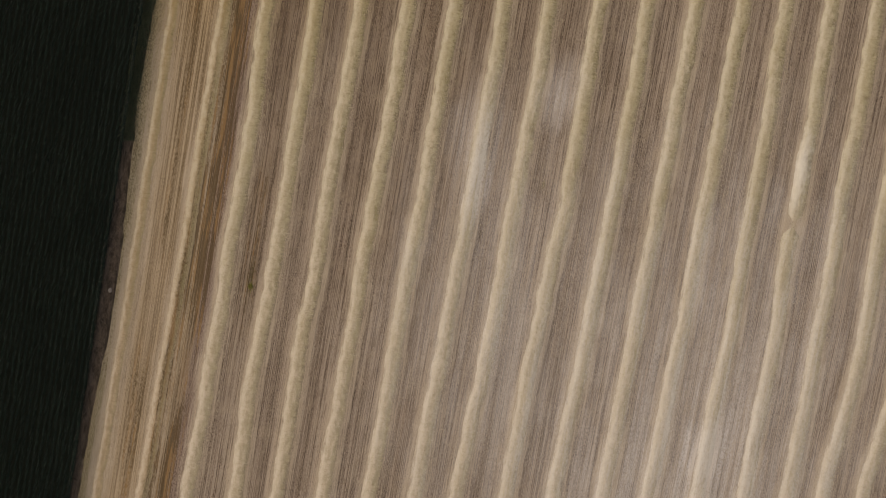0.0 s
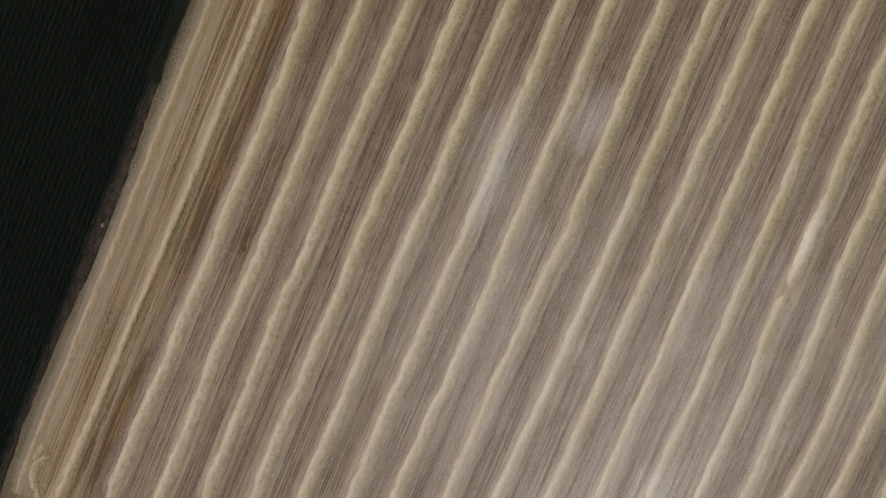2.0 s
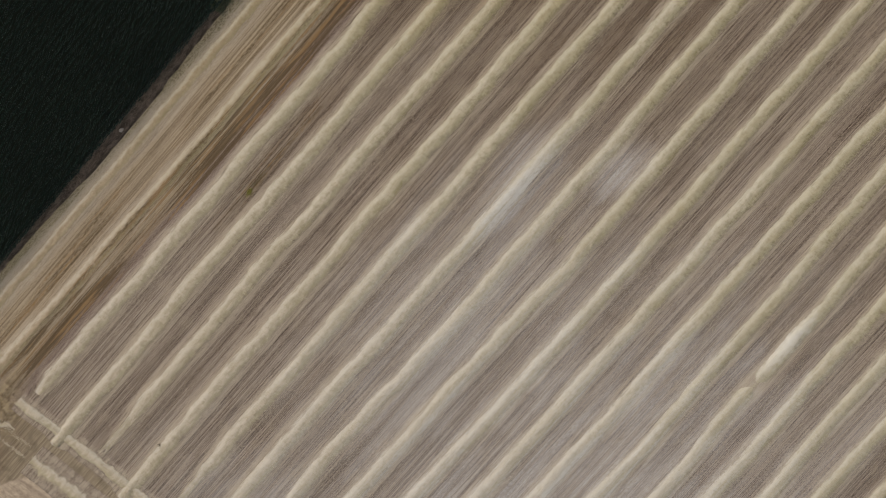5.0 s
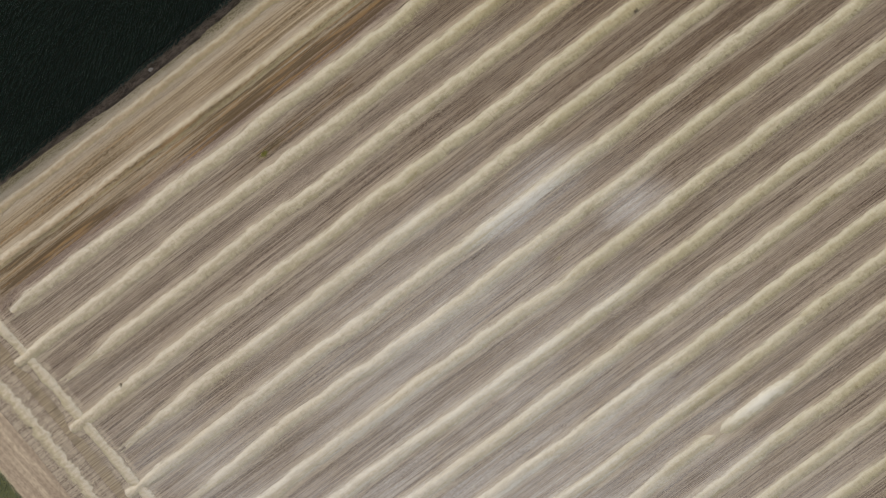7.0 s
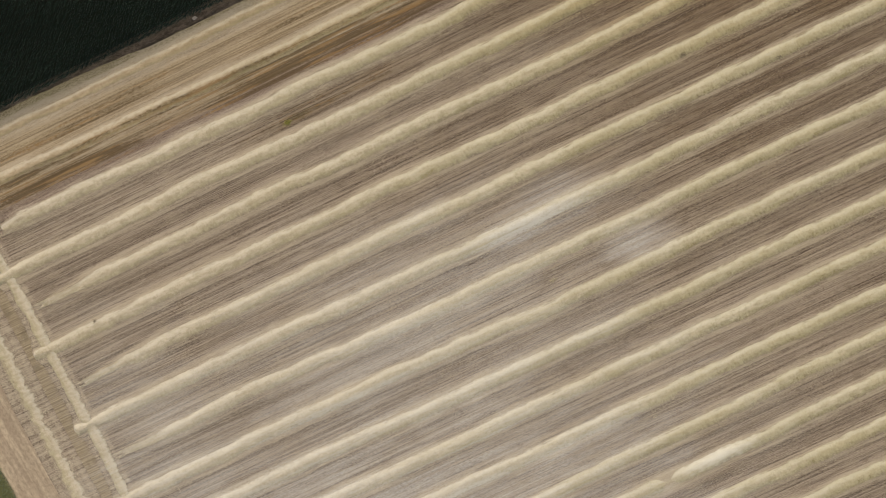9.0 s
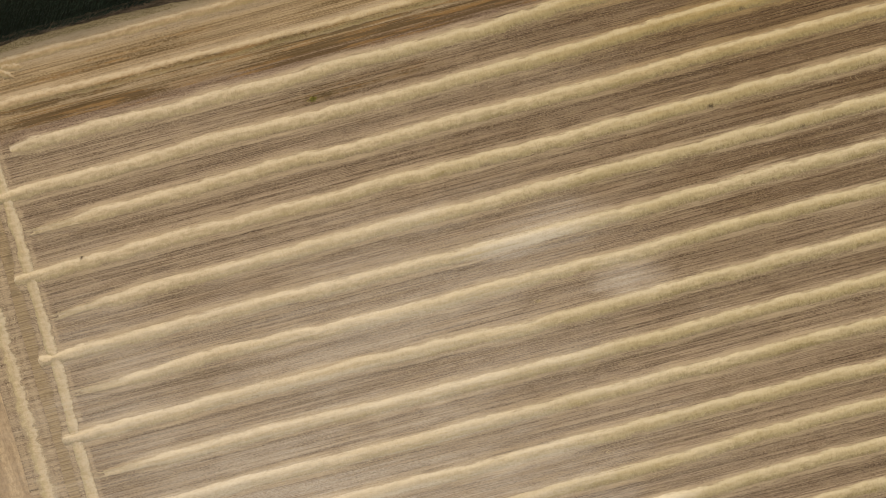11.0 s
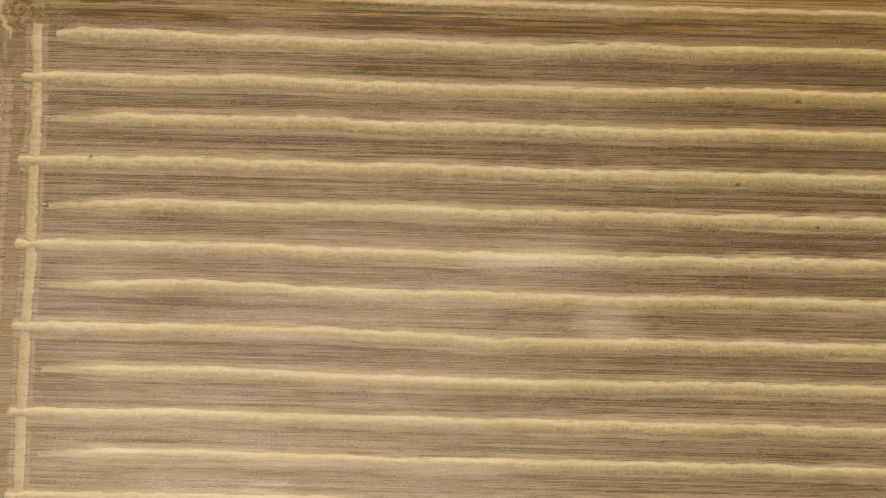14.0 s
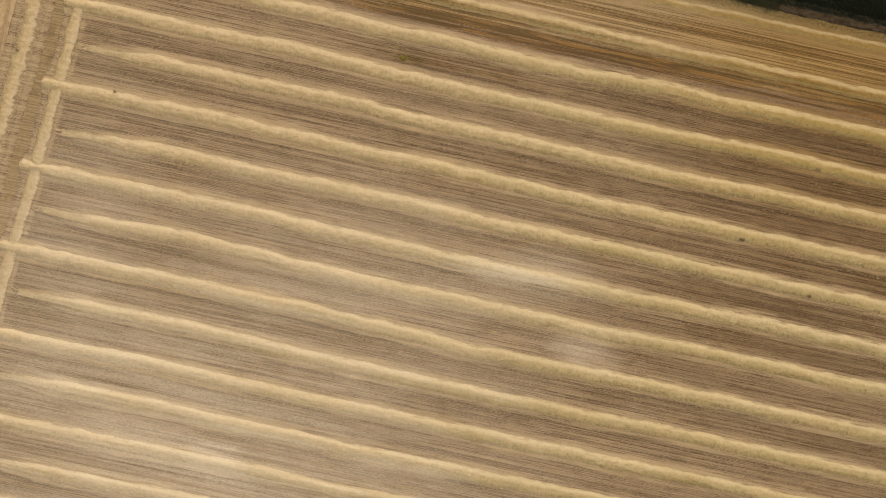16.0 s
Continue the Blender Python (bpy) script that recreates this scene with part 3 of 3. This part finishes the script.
    if taper > 5.0:
        # two thin lines of straw where the heap begins
        n = 900
        px = start - 1.0 + 9.5 * rng.uniform(0, 1, n) ** 0.8
        k = np.clip(((px - x[0]) / 0.16).astype(int), 0, len(x) - 1)
        py = mid[k] + np.where(rng.uniform(0, 1, n) < 0.55, 0.36, -0.26) + rng.normal(0, 0.09, n)
        v, f = straws(px, py, ground_height(px, py) + 0.1, rng.uniform(0.25, 0.6, n), rng.uniform(0.02, 0.045, n), rng.normal(0.0, 0.08, n), rng.normal(0, 0.1, n))
        under(thing, "loose_end", mesh_of("loose_end", v, f, MAT_LOOSE), "two thin lines of dropped straw", "stuff")
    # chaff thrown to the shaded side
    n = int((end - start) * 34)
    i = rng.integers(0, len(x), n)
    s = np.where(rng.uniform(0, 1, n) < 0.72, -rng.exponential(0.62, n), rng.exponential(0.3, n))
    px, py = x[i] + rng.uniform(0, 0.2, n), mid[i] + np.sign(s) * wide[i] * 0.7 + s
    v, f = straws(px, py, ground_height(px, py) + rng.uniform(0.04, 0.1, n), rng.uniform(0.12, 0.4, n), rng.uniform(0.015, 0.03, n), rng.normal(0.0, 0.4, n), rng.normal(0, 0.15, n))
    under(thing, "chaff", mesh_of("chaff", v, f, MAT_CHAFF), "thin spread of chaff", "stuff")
    return thing


windrow(-2, [0.2, 0.1, 0.0, -0.1, -0.2, -0.15, -0.2, -0.25, -0.3, -0.2, -0.2, -0.2], 0.5, half=0.8, high=0.09, label="flattened straw heap on the field's outer edge")
windrow(-1, [0.5, 0.3, 0.05, -0.2, -0.45, -0.5, -0.6, -0.75, -0.8, -0.85, -0.75, -0.8], -2.5, half=1.05, high=0.13, label="broad straw heap beside rust-brown stubble")
windrow(0, [0.2, 0.33, 0.04, -0.2, -0.4, -0.25, -0.58, -0.56, -0.2, -0.3, -0.25, -0.3], 3.6, taper=3.0)
windrow(1, [0.05, -0.08, -0.05, 0.26, -0.12, -0.4, -0.4, -0.45, -0.45, -0.25, -0.14, -0.25], -1.1, taper=0.4, label="straw heap with greenish tinge crossing the headland heap")
windrow(2, [0.22, 0.27, 0.36, 0.45, 0.35, 0.16, 0.15, 0.05, 0.0, 0.05, 0.12, 0.12], 3.0, taper=6.0, kinks=((42.6, -0.12),))
windrow(3, [0.12, 0.11, 0.38, 0.18, 0.12, 0.24, 0.05, -0.1, -0.17, -0.03, 0.02, -0.06], -1.7, taper=0.4, kinks=((41.4, -0.1),))
windrow(4, [-0.26, 0.1, 0.22, 0.0, 0.12, 0.18, -0.05, -0.05, -0.1, 0.0, -0.05, -0.04], 2.5, taper=6.0)
windrow(5, [0.13, 0.2, 0.2, 0.1, -0.08, -0.14, -0.28, -0.18, -0.38, -0.26, -0.08, -0.17], -2.2, taper=0.4, label="straw heap partly bleached by blown dust")
windrow(6, [0.41, 0.33, 0.65, 0.5, 0.22, -0.04, 0.03, -0.02, -0.2, 0.05, 0.14, 0.04], 1.9, taper=6.0, kinks=((34.9, -0.2),))
windrow(7, [0.24, 0.08, 0.35, 0.24, 0.18, -0.18, -0.52, -0.55, -0.42, -0.25, -0.3, -0.4], -2.7, taper=0.4, kinks=((58.2, -0.15),))
windrow(8, [-0.04, 0.03, 0.2, 0.0, -0.34, -0.5, -0.68, -0.65, -0.65, -0.4, -0.4, -0.5], 1.4, taper=6.0)
windrow(9, [-0.45, -0.45, -0.22, -0.36, -0.52, -0.52, -0.5, -0.5, -0.5, -0.45, -0.35, -0.4], -3.3, taper=0.4)
windrow(10, [-0.4, -0.23, -0.24, -0.48, -0.52, -0.5, -0.48, -0.5, -0.45, -0.4, -0.4, -0.5], 0.9, taper=6.0)
windrow(11, [-0.9, -0.85, -0.8, -0.67, -0.67, -0.9, -0.57, -0.6, -0.4, 0.1, 0.2, 0.2], -3.8, taper=0.4, label="straw heap whitened with chalky dust")
windrow(12, [-1.1, -1.05, -1.0, -0.77, -0.68, -0.9, -0.25, -0.1, 0.0, 0.25, 0.5, 0.5], 0.3, taper=6.0, gap=(66.0, 1.1), label="straw heap with a short gap and a bleached stretch")
windrow(13, [-1.0, -0.8, -0.6, -0.42, -0.5, -0.32, -0.25, 0.25, 0.3, 0.4, 0.7, 0.7], -4.4, taper=0.4)
windrow(14, [-0.6, -0.2, 0.3, 0.9, 0.33, -0.2, 0.11, 0.7, 0.8, 0.8, 0.8, 0.8], -0.2, taper=6.0)
windrow(15, [0.6, 1.0, 1.4, 1.7, 0.7, 0.5, 0.5, 0.6, 0.6, 0.6, 0.6, 0.6], -4.9, taper=0.4)
windrow(16, [0.4, 0.6, 0.8, 0.8, 0.6, 0.5, 0.5, 0.6, 0.6, 0.6, 0.6, 0.6], -0.8, taper=6.0)
windrow(17, [0.2, 0.4, 0.5, 0.6, 0.5, 0.5, 0.5, 0.6, 0.6, 0.6, 0.6, 0.6], -5.4, taper=0.4)


def cross_windrow(x0, slope, y_from, y_to, half, high, ragged, seed, name_label, category="straw windrow", flat=0.85):
    """A heap of straw lying across the ends of the others, along the headland."""
    rng = np.random.default_rng(seed)
    y = np.arange(y_from, y_to, -0.2)
    mid = x0 + slope * y + (rough_noise(y * 0.12, 0 * y, seed, 3) - 0.5) * 0.6
    wide = half * (0.85 + 0.3 * rough_noise(y * 0.4, 0 * y, seed + 1, 2))
    block = smooth_noise(np.floor(y / 2.3), 0 * y, seed + 2)
    wide = wide * (1 + 0.18 * (block - 0.5))
    tall = high * (0.75 + 0.5 * block)
    u = np.linspace(-1, 1, 13)
    side = mid[:, None] + u * wide[:, None]
    side += (rough_noise(y[:, None] * 1.4 + 0 * u, u * 2 + 0 * y[:, None], seed + 3, 4) - 0.5) * ragged * (0.4 + 0.6 * np.abs(u))
    body = (1 - np.abs(u) ** 3.2) ** 0.8
    gy = y[:, None] + 0 * u
    z = tall[:, None] * body * (0.78 + 0.44 * rough_noise(side * 3, gy * 2.3, seed + 4, 3))
    z = ground_height(side, gy) + np.where(body < 0.01, -0.04, z)
    thing = new("straw_windrow")
    tagged(thing, name_label, category, "windrows on the headland")
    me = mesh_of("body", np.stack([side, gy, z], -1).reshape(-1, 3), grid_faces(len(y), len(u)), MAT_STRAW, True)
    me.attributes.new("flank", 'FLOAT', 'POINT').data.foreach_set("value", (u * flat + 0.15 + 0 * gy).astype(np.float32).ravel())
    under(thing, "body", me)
    w = np.array([-2.1, -1.7, -1.35, -1.05, -0.7, 0.7, 1.05, 1.35, 1.7, 2.1])
    thick = np.array([0.0, 0.4, 0.45, 0.3, 0.5, 0.5, 0.35, 0.5, 0.4, 0.0])
    ax = mid[::3, None] + w * half
    ay = y[::3, None] + 0 * w
    az = ground_height(ax, ay) + 0.02 + 0.02 * thick
    az[:, [0, -1]] -= 0.05
    me = mesh_of("chaff_cover", np.stack([ax, ay, az], -1).reshape(-1, 3), grid_faces(len(ay), len(w)), MAT_APRON, True)
    cover = me.attributes.new("cover", 'FLOAT', 'POINT')
    cover.data.foreach_set("value", (thick + 0 * ax).astype(np.float32).ravel())
    under(thing, "chaff_cover", me, "thin pale cover of chaff on soil", "stuff")
    n = int((y_from - y_to) * 45)
    i = rng.integers(0, len(y), n)
    s = rng.normal(0, 0.72, n)
    px, py = mid[i] + s * wide[i], y[i] + rng.uniform(0, 0.2, n)
    pz = ground_height(px, py) + tall[i] * np.clip(1 - s * s, 0, 1) ** 0.8 + 0.06
    v, f = straws(px, py, pz, rng.uniform(0.12, 0.32, n), rng.uniform(0.02, 0.04, n), rng.normal(1.5, 0.9, n), rng.normal(0, 0.3, n))
    under(thing, "loose_straw", mesh_of("loose_straw", v, f, MAT_LOOSE), "tangled pale stalks", "stuff")
    return thing


cross_windrow(1.25, 0.045, 1.6, -112.0, 0.84, 0.15, 0.3, 301, "blocky straw heap laid across the row ends")
cross_windrow(-4.1, 0.055, -5.0, -112.0, 1.35, 0.055, 1.7, 351, "ragged straw bank beside the bare track", flat=1.4)


# ---- stubble ----
def build_stubble():
    rng = np.random.default_rng(7)
    lines = np.arange(-104.0, 14.3, 0.33)
    xs, ys = [], []
    for line in lines:
        x = np.arange(-5.5 + 0.05 * line, 126.0, 0.23)
        x = x + rng.uniform(-0.1, 0.1, len(x))
        keep = rng.uniform(0, 1, len(x)) < 0.05 + 0.95 * smooth_noise(x * 0.06, 0 * x + line * 7.3, 3)
        x = x[keep]
        xs.append(x)
        ys.append(line - 0.004 * (x - 50) + rng.normal(0, 0.03, len(x)))
    x, y = np.concatenate(xs), np.concatenate(ys)
    ok = y < field_line(x) - 0.15
    x, y = x[ok], y[ok]
    n = len(x)
    v, f = spikes(x, y, ground_height(x, y), rng.uniform(0.07, 0.13, n), rng.uniform(0.03, 0.07, n), 0.5, rng)
    tagged(new("stubble", mesh_of("stubble", v, f, MAT_STUBBLE)), "rows of short cut cereal stubble on soil", "stubble", kind="stuff")


build_stubble()


# ---- crop ----
def build_crop():
    """Dense dark maize in rows, each plant a stem with arching leaves and a tassel."""
    rng = np.random.default_rng(21)
    px, py = [], []
    for row in [0] + list(range(34)):
        x = np.arange(-6.0, 124.0, 0.22)
        x = x + rng.uniform(-0.08, 0.08, len(x))
        y = 15.8 + row * 0.75 + rng.normal(0, 0.11, len(x))
        px.append(x)
        py.append(y)
    px, py = np.concatenate(px), np.concatenate(py)
    n = len(px)
    high = rng.uniform(2.6, 3.1, n) * (0.9 + 0.2 * rough_noise(px * 0.15, py * 0.15, 71))
    verts, faces, base = [], [], 0
    for leaf in range(5):
        a = rng.uniform(0, 2 * np.pi, n)
        a = a - 0.25 * np.sin(2 * a)
        z0 = high * (0.45 + 0.11 * leaf)
        reach = rng.uniform(0.16, 0.38, n)
        w = rng.uniform(0.035, 0.06, n)
        dx, dy = np.cos(a), np.sin(a) * 0.72
        sx, sy = -dy * w, dx * w
        for r, dz, k in ((0.0, 0.0, 0.7), (0.5, 0.34, 1.0), (1.0, 0.3, 0.12)):
            cx, cy, cz = px + dx * reach * r, py + dy * reach * r, z0 + dz
            verts.append(np.stack([cx - sx * k, cy - sy * k, cz], -1))
            verts.append(np.stack([cx + sx * k, cy + sy * k, cz], -1))
        i = base + np.arange(n)
        for s in (0, 2):
            faces.append(np.stack([i + s * n, i + (s + 1) * n, i + (s + 3) * n, i + (s + 2) * n], -1))
        base += 6 * n
    ob = new("maize_crop")
    tagged(ob, "dense dark green maize crop standing in rows", "crop", kind="stuff")
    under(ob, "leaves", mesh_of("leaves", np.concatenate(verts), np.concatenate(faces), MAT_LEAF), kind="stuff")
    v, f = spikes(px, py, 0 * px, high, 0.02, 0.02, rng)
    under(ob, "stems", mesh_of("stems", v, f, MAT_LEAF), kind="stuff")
    pick = rng.uniform(0, 1, n) < 0.55
    tx, ty, th = px[pick], py[pick], high[pick]
    m = len(tx)
    v, f = straws(np.repeat(tx, 3), np.repeat(ty, 3), np.repeat(th, 3) + 0.1, rng.uniform(0.07, 0.17, 3 * m), np.full(3 * m, 0.0115), rng.uniform(0, 6.3, 3 * m), rng.uniform(0.3, 1.2, 3 * m))
    rim = (py < 16.05) & (px < 92.0) & (rng.uniform(0, 1, n) < 0.7)
    ex, ey, eh = px[rim], py[rim], high[rim]
    m = len(ex)
    w, g = straws(ex + rng.normal(0, 0.09, m), ey + rng.normal(0.0, 0.08, m), eh + rng.normal(0.0, 0.12, m), rng.uniform(0.1, 0.24, m), np.full(m, 0.02), rng.uniform(0, 6.3, m), rng.uniform(-0.6, 0.9, m))
    under(ob, "edge_tassels", mesh_of("edge_tassels", w, g, MAT_RIM), "pale pinkish dry tips along the crop's edge", "stuff")
    under(ob, "tassels", mesh_of("tassels", v, f, MAT_TASSEL), "pale dry tassels", "stuff")


build_crop()


# ---- verge ----
def build_verge():
    rng = np.random.default_rng(33)
    n = 13000
    x = rng.uniform(-4.0, 122.0, n)
    s = rng.uniform(0, 1, n)
    low, top = field_line(x) + 0.25, 15.75 + 0 * x
    y = low + (top - low) * s
    v, f = spikes(x, y, ground_height(x, y), rng.uniform(0.08, 0.26, n), rng.uniform(0.02, 0.05, n), 0.9, rng)
    tagged(new("verge_grass", mesh_of("verge_grass", v, f, MAT_VERGE)), "withered brown grass in the ditch beside crop", "dry grass", kind="stuff")
    n = 11000
    x = rng.uniform(62.0, 92.0, n)
    y = field_line(x) + 0.85 + rng.normal(0, 0.42, n)
    v, f = spikes(x, y, ground_height(x, y), rng.uniform(0.2, 0.5, n), rng.uniform(0.03, 0.06, n), 0.7, rng)
    tagged(new("green_grass", mesh_of("green_grass", v, f, MAT_GREEN)), "rough green grass in the ditch beside crop", "grass", kind="stuff")
    n = 14000
    y = rng.uniform(-75.0, 0.0, n)
    x = 0.05 * y - 12.4 - rng.exponential(4.0, n)
    v, f = spikes(x, y, ground_height(x, y), rng.uniform(0.1, 0.35, n), rng.uniform(0.03, 0.07, n), 0.8, rng)
    tagged(new("track_grass", mesh_of("track_grass", v, f, MAT_GREEN)), "low green grass along the bare track", "grass", kind="stuff")


build_verge()


def stone(x, y, size, seed):
    bm = bmesh.new()
    bmesh.ops.create_icosphere(bm, subdivisions=2, radius=size)
    for v in bm.verts:
        k = 1 + 0.5 * (noise.noise(v.co * (1.6 / size) + Vector((seed, 0, 0))))
        v.co = Vector((v.co.x * k * 1.2, v.co.y * k, v.co.z * k * 0.6))
    me = bpy.data.meshes.new("stone")
    bm.to_mesh(me)
    bm.free()
    me.materials.append(MAT_STONE)
    ob = new("stone", me)
    z = float(ground_height(np.array([x]), np.array([y]))[0])
    ob.location = (x, y, z + size * 0.35)
    tagged(ob, "pale weathered field stone lying in the ditch", "stone")


stone(40.9, 14.45, 0.26, 2)


# ---- small things ----
def tuft(name, label, category, x, y, spread, count, high, material, seed):
    """A small clump of stalks growing or lying at one spot."""
    rng = np.random.default_rng(seed)
    px, py = x + rng.normal(0, spread, count), y + rng.normal(0, spread * (0.6 if spread < 0.6 else 0.3), count)
    v, f = spikes(px - x, py - y, ground_height(px, py), rng.uniform(0.4, 1.0, count) * high, rng.uniform(0.02, 0.05, count), 0.7, rng)
    ob = new(name, mesh_of(name, v, f, material))
    ob.location = (x, y, 0)
    tagged(ob, label, category, kind="stuff")


tuft("weed_clump", "yellow-green weed clump growing in the stubble", "weed", 44.9, -3.75, 0.3, 160, 0.35, MAT_SPROUT, 1)
tuft("weed_clump", "dark brown trail of dead weeds on the stubble", "weed", 47.0, -3.6, 1.1, 240, 0.2, MAT_WEED, 10)
tuft("weed_tuft", "small dark dried weed standing beside straw", "weed", 8.2, -16.9, 0.1, 30, 0.5, MAT_VERGE, 2)
tuft("weed_tuft", "small dark dried weed standing on straw", "weed", 106.4, -24.6, 0.16, 40, 0.45, MAT_VERGE, 3)
tuft("weed_tuft", "small dark dried weed standing on straw", "weed", 95.4, -18.7, 0.14, 40, 0.45, MAT_VERGE, 8)
tuft("weed_tuft", "small dark dried weed standing on straw", "weed", 102.9, -6.7, 0.14, 40, 0.45, MAT_VERGE, 9)
tuft("straw_tuft", "small pale tuft of straw on dusty stubble", "straw tuft", 65.7, -39.3, 0.28, 90, 0.16, MAT_LOOSE, 4)
tuft("straw_tuft", "small scattered tuft of straw on stubble", "straw tuft", 68.9, -63.0, 0.3, 40, 0.14, MAT_LOOSE, 5)
tuft("straw_tuft", "small pale tuft of straw fallen beside windrow", "straw tuft", 35.2, -36.4, 0.3, 90, 0.16, MAT_LOOSE, 7)
tuft("weed_tuft", "flat patch of dead weeds beside dusty windrow", "weed", 57.5, -32.4, 0.7, 120, 0.14, MAT_VERGE, 6)


def straw_trail(label, ends, bow, half, seed):
    """A faint curved line of dropped straw."""
    rng = np.random.default_rng(seed)
    (x0, y0), (x1, y1) = ends
    n = int(34 * math.hypot(x1 - x0, y1 - y0))
    t = rng.uniform(0, 1, n)
    px = x0 + (x1 - x0) * t + bow * np.sin(t * np.pi) + rng.normal(0, half, n)
    py = y0 + (y1 - y0) * t + rng.normal(0, half, n)
    v, f = straws(px, py, ground_height(px, py) + rng.uniform(0.03, 0.12, n), rng.uniform(0.12, 0.3, n), rng.uniform(0.02, 0.04, n), rng.uniform(0, 3.2, n), rng.normal(0, 0.25, n))
    tagged(new("straw_trail", mesh_of("straw_trail", v, f, MAT_LOOSE)), label, "straw trail", kind="stuff")


def curled_heap(label, middle, radius, first, last, squash, half, high, seed):
    """A low curl of straw dropped where the harvester turned; angles in degrees."""
    rng = np.random.default_rng(seed)
    a = np.radians(np.linspace(first, last, 70))
    u = np.linspace(-1, 1, 9)
    ease = np.clip(np.minimum(np.arange(70), np.arange(69, -1, -1)) / 12.0, 0.12, 1.0)
    wide = half * ease * (0.75 + 0.5 * rough_noise(a * 5.0, 0 * a, seed, 3))
    r = radius * (0.82 + 0.36 * rough_noise(a * 2.6, 0 * a, seed + 1, 3))
    gx = middle[0] + (r[:, None] + u * wide[:, None]) * np.cos(a)[:, None]
    gy = middle[1] + (r[:, None] + u * wide[:, None]) * np.sin(a)[:, None] * squash
    body = (1 - u * u) ** 1.3
    gz = high * ease[:, None] * body * (0.6 + 0.8 * rough_noise(gx * 3.0, gy * 3.0, seed + 2, 3))
    gz = ground_height(gx, gy) + np.where(body < 0.01, -0.03, gz + 0.03)
    thing = new("straw_curl")
    tagged(thing, label, "straw heap")
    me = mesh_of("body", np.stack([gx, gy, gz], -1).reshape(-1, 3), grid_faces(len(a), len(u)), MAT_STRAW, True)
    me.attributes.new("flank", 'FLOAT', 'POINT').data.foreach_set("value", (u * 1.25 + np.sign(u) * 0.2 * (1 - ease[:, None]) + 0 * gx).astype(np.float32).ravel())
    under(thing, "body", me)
    n = int(60 * radius)
    k = rng.integers(0, len(a), n)
    s = rng.normal(0, 0.6, n)
    px = middle[0] + (r[k] + s * wide[k]) * np.cos(a[k])
    py = middle[1] + (r[k] + s * wide[k]) * np.sin(a[k]) * squash
    v, f = straws(px, py, ground_height(px, py) + high * np.clip(1 - s * s, 0, 1) + 0.05, rng.uniform(0.15, 0.4, n), rng.uniform(0.02, 0.04, n), rng.uniform(0, 6.3, n), rng.normal(0, 0.3, n))
    under(thing, "loose_straw", mesh_of("loose_straw", v, f, MAT_LOOSE), "tangled pale stalks", "stuff")


curled_heap("long curl of pale straw in the field's corner", (4.6, 8.7), 3.1, 25, 165, 0.8, 0.85, 0.1, 401)
curled_heap("small curl of trampled straw in the field's corner", (2.0, 8.6), 1.2, 80, 300, 0.9, 0.6, 0.08, 402)
curled_heap("short heap of pale straw beside the outer windrow", (7.4, 8.2), 3.1, 60, 118, 1.0, 0.75, 0.11, 403)
curled_heap("wide arc of dropped straw across the headland", (2.5, 3.0), 6.2, 150, 218, 0.9, 0.45, 0.06, 404)

straw_trail("faint straight trail of dropped straw on the headland", ((-2.2, 6.5), (-3.2, -3.8)), -0.3, 0.2, 11)
straw_trail("thin trail of dropped straw beside the track", ((-4.2, 5.0), (-5.0, -4.0)), -0.2, 0.15, 12)
straw_trail("forked end of a windrow thinning out on stubble", ((2.6, -0.5), (8.0, -1.0)), 0.0, 0.16, 13)
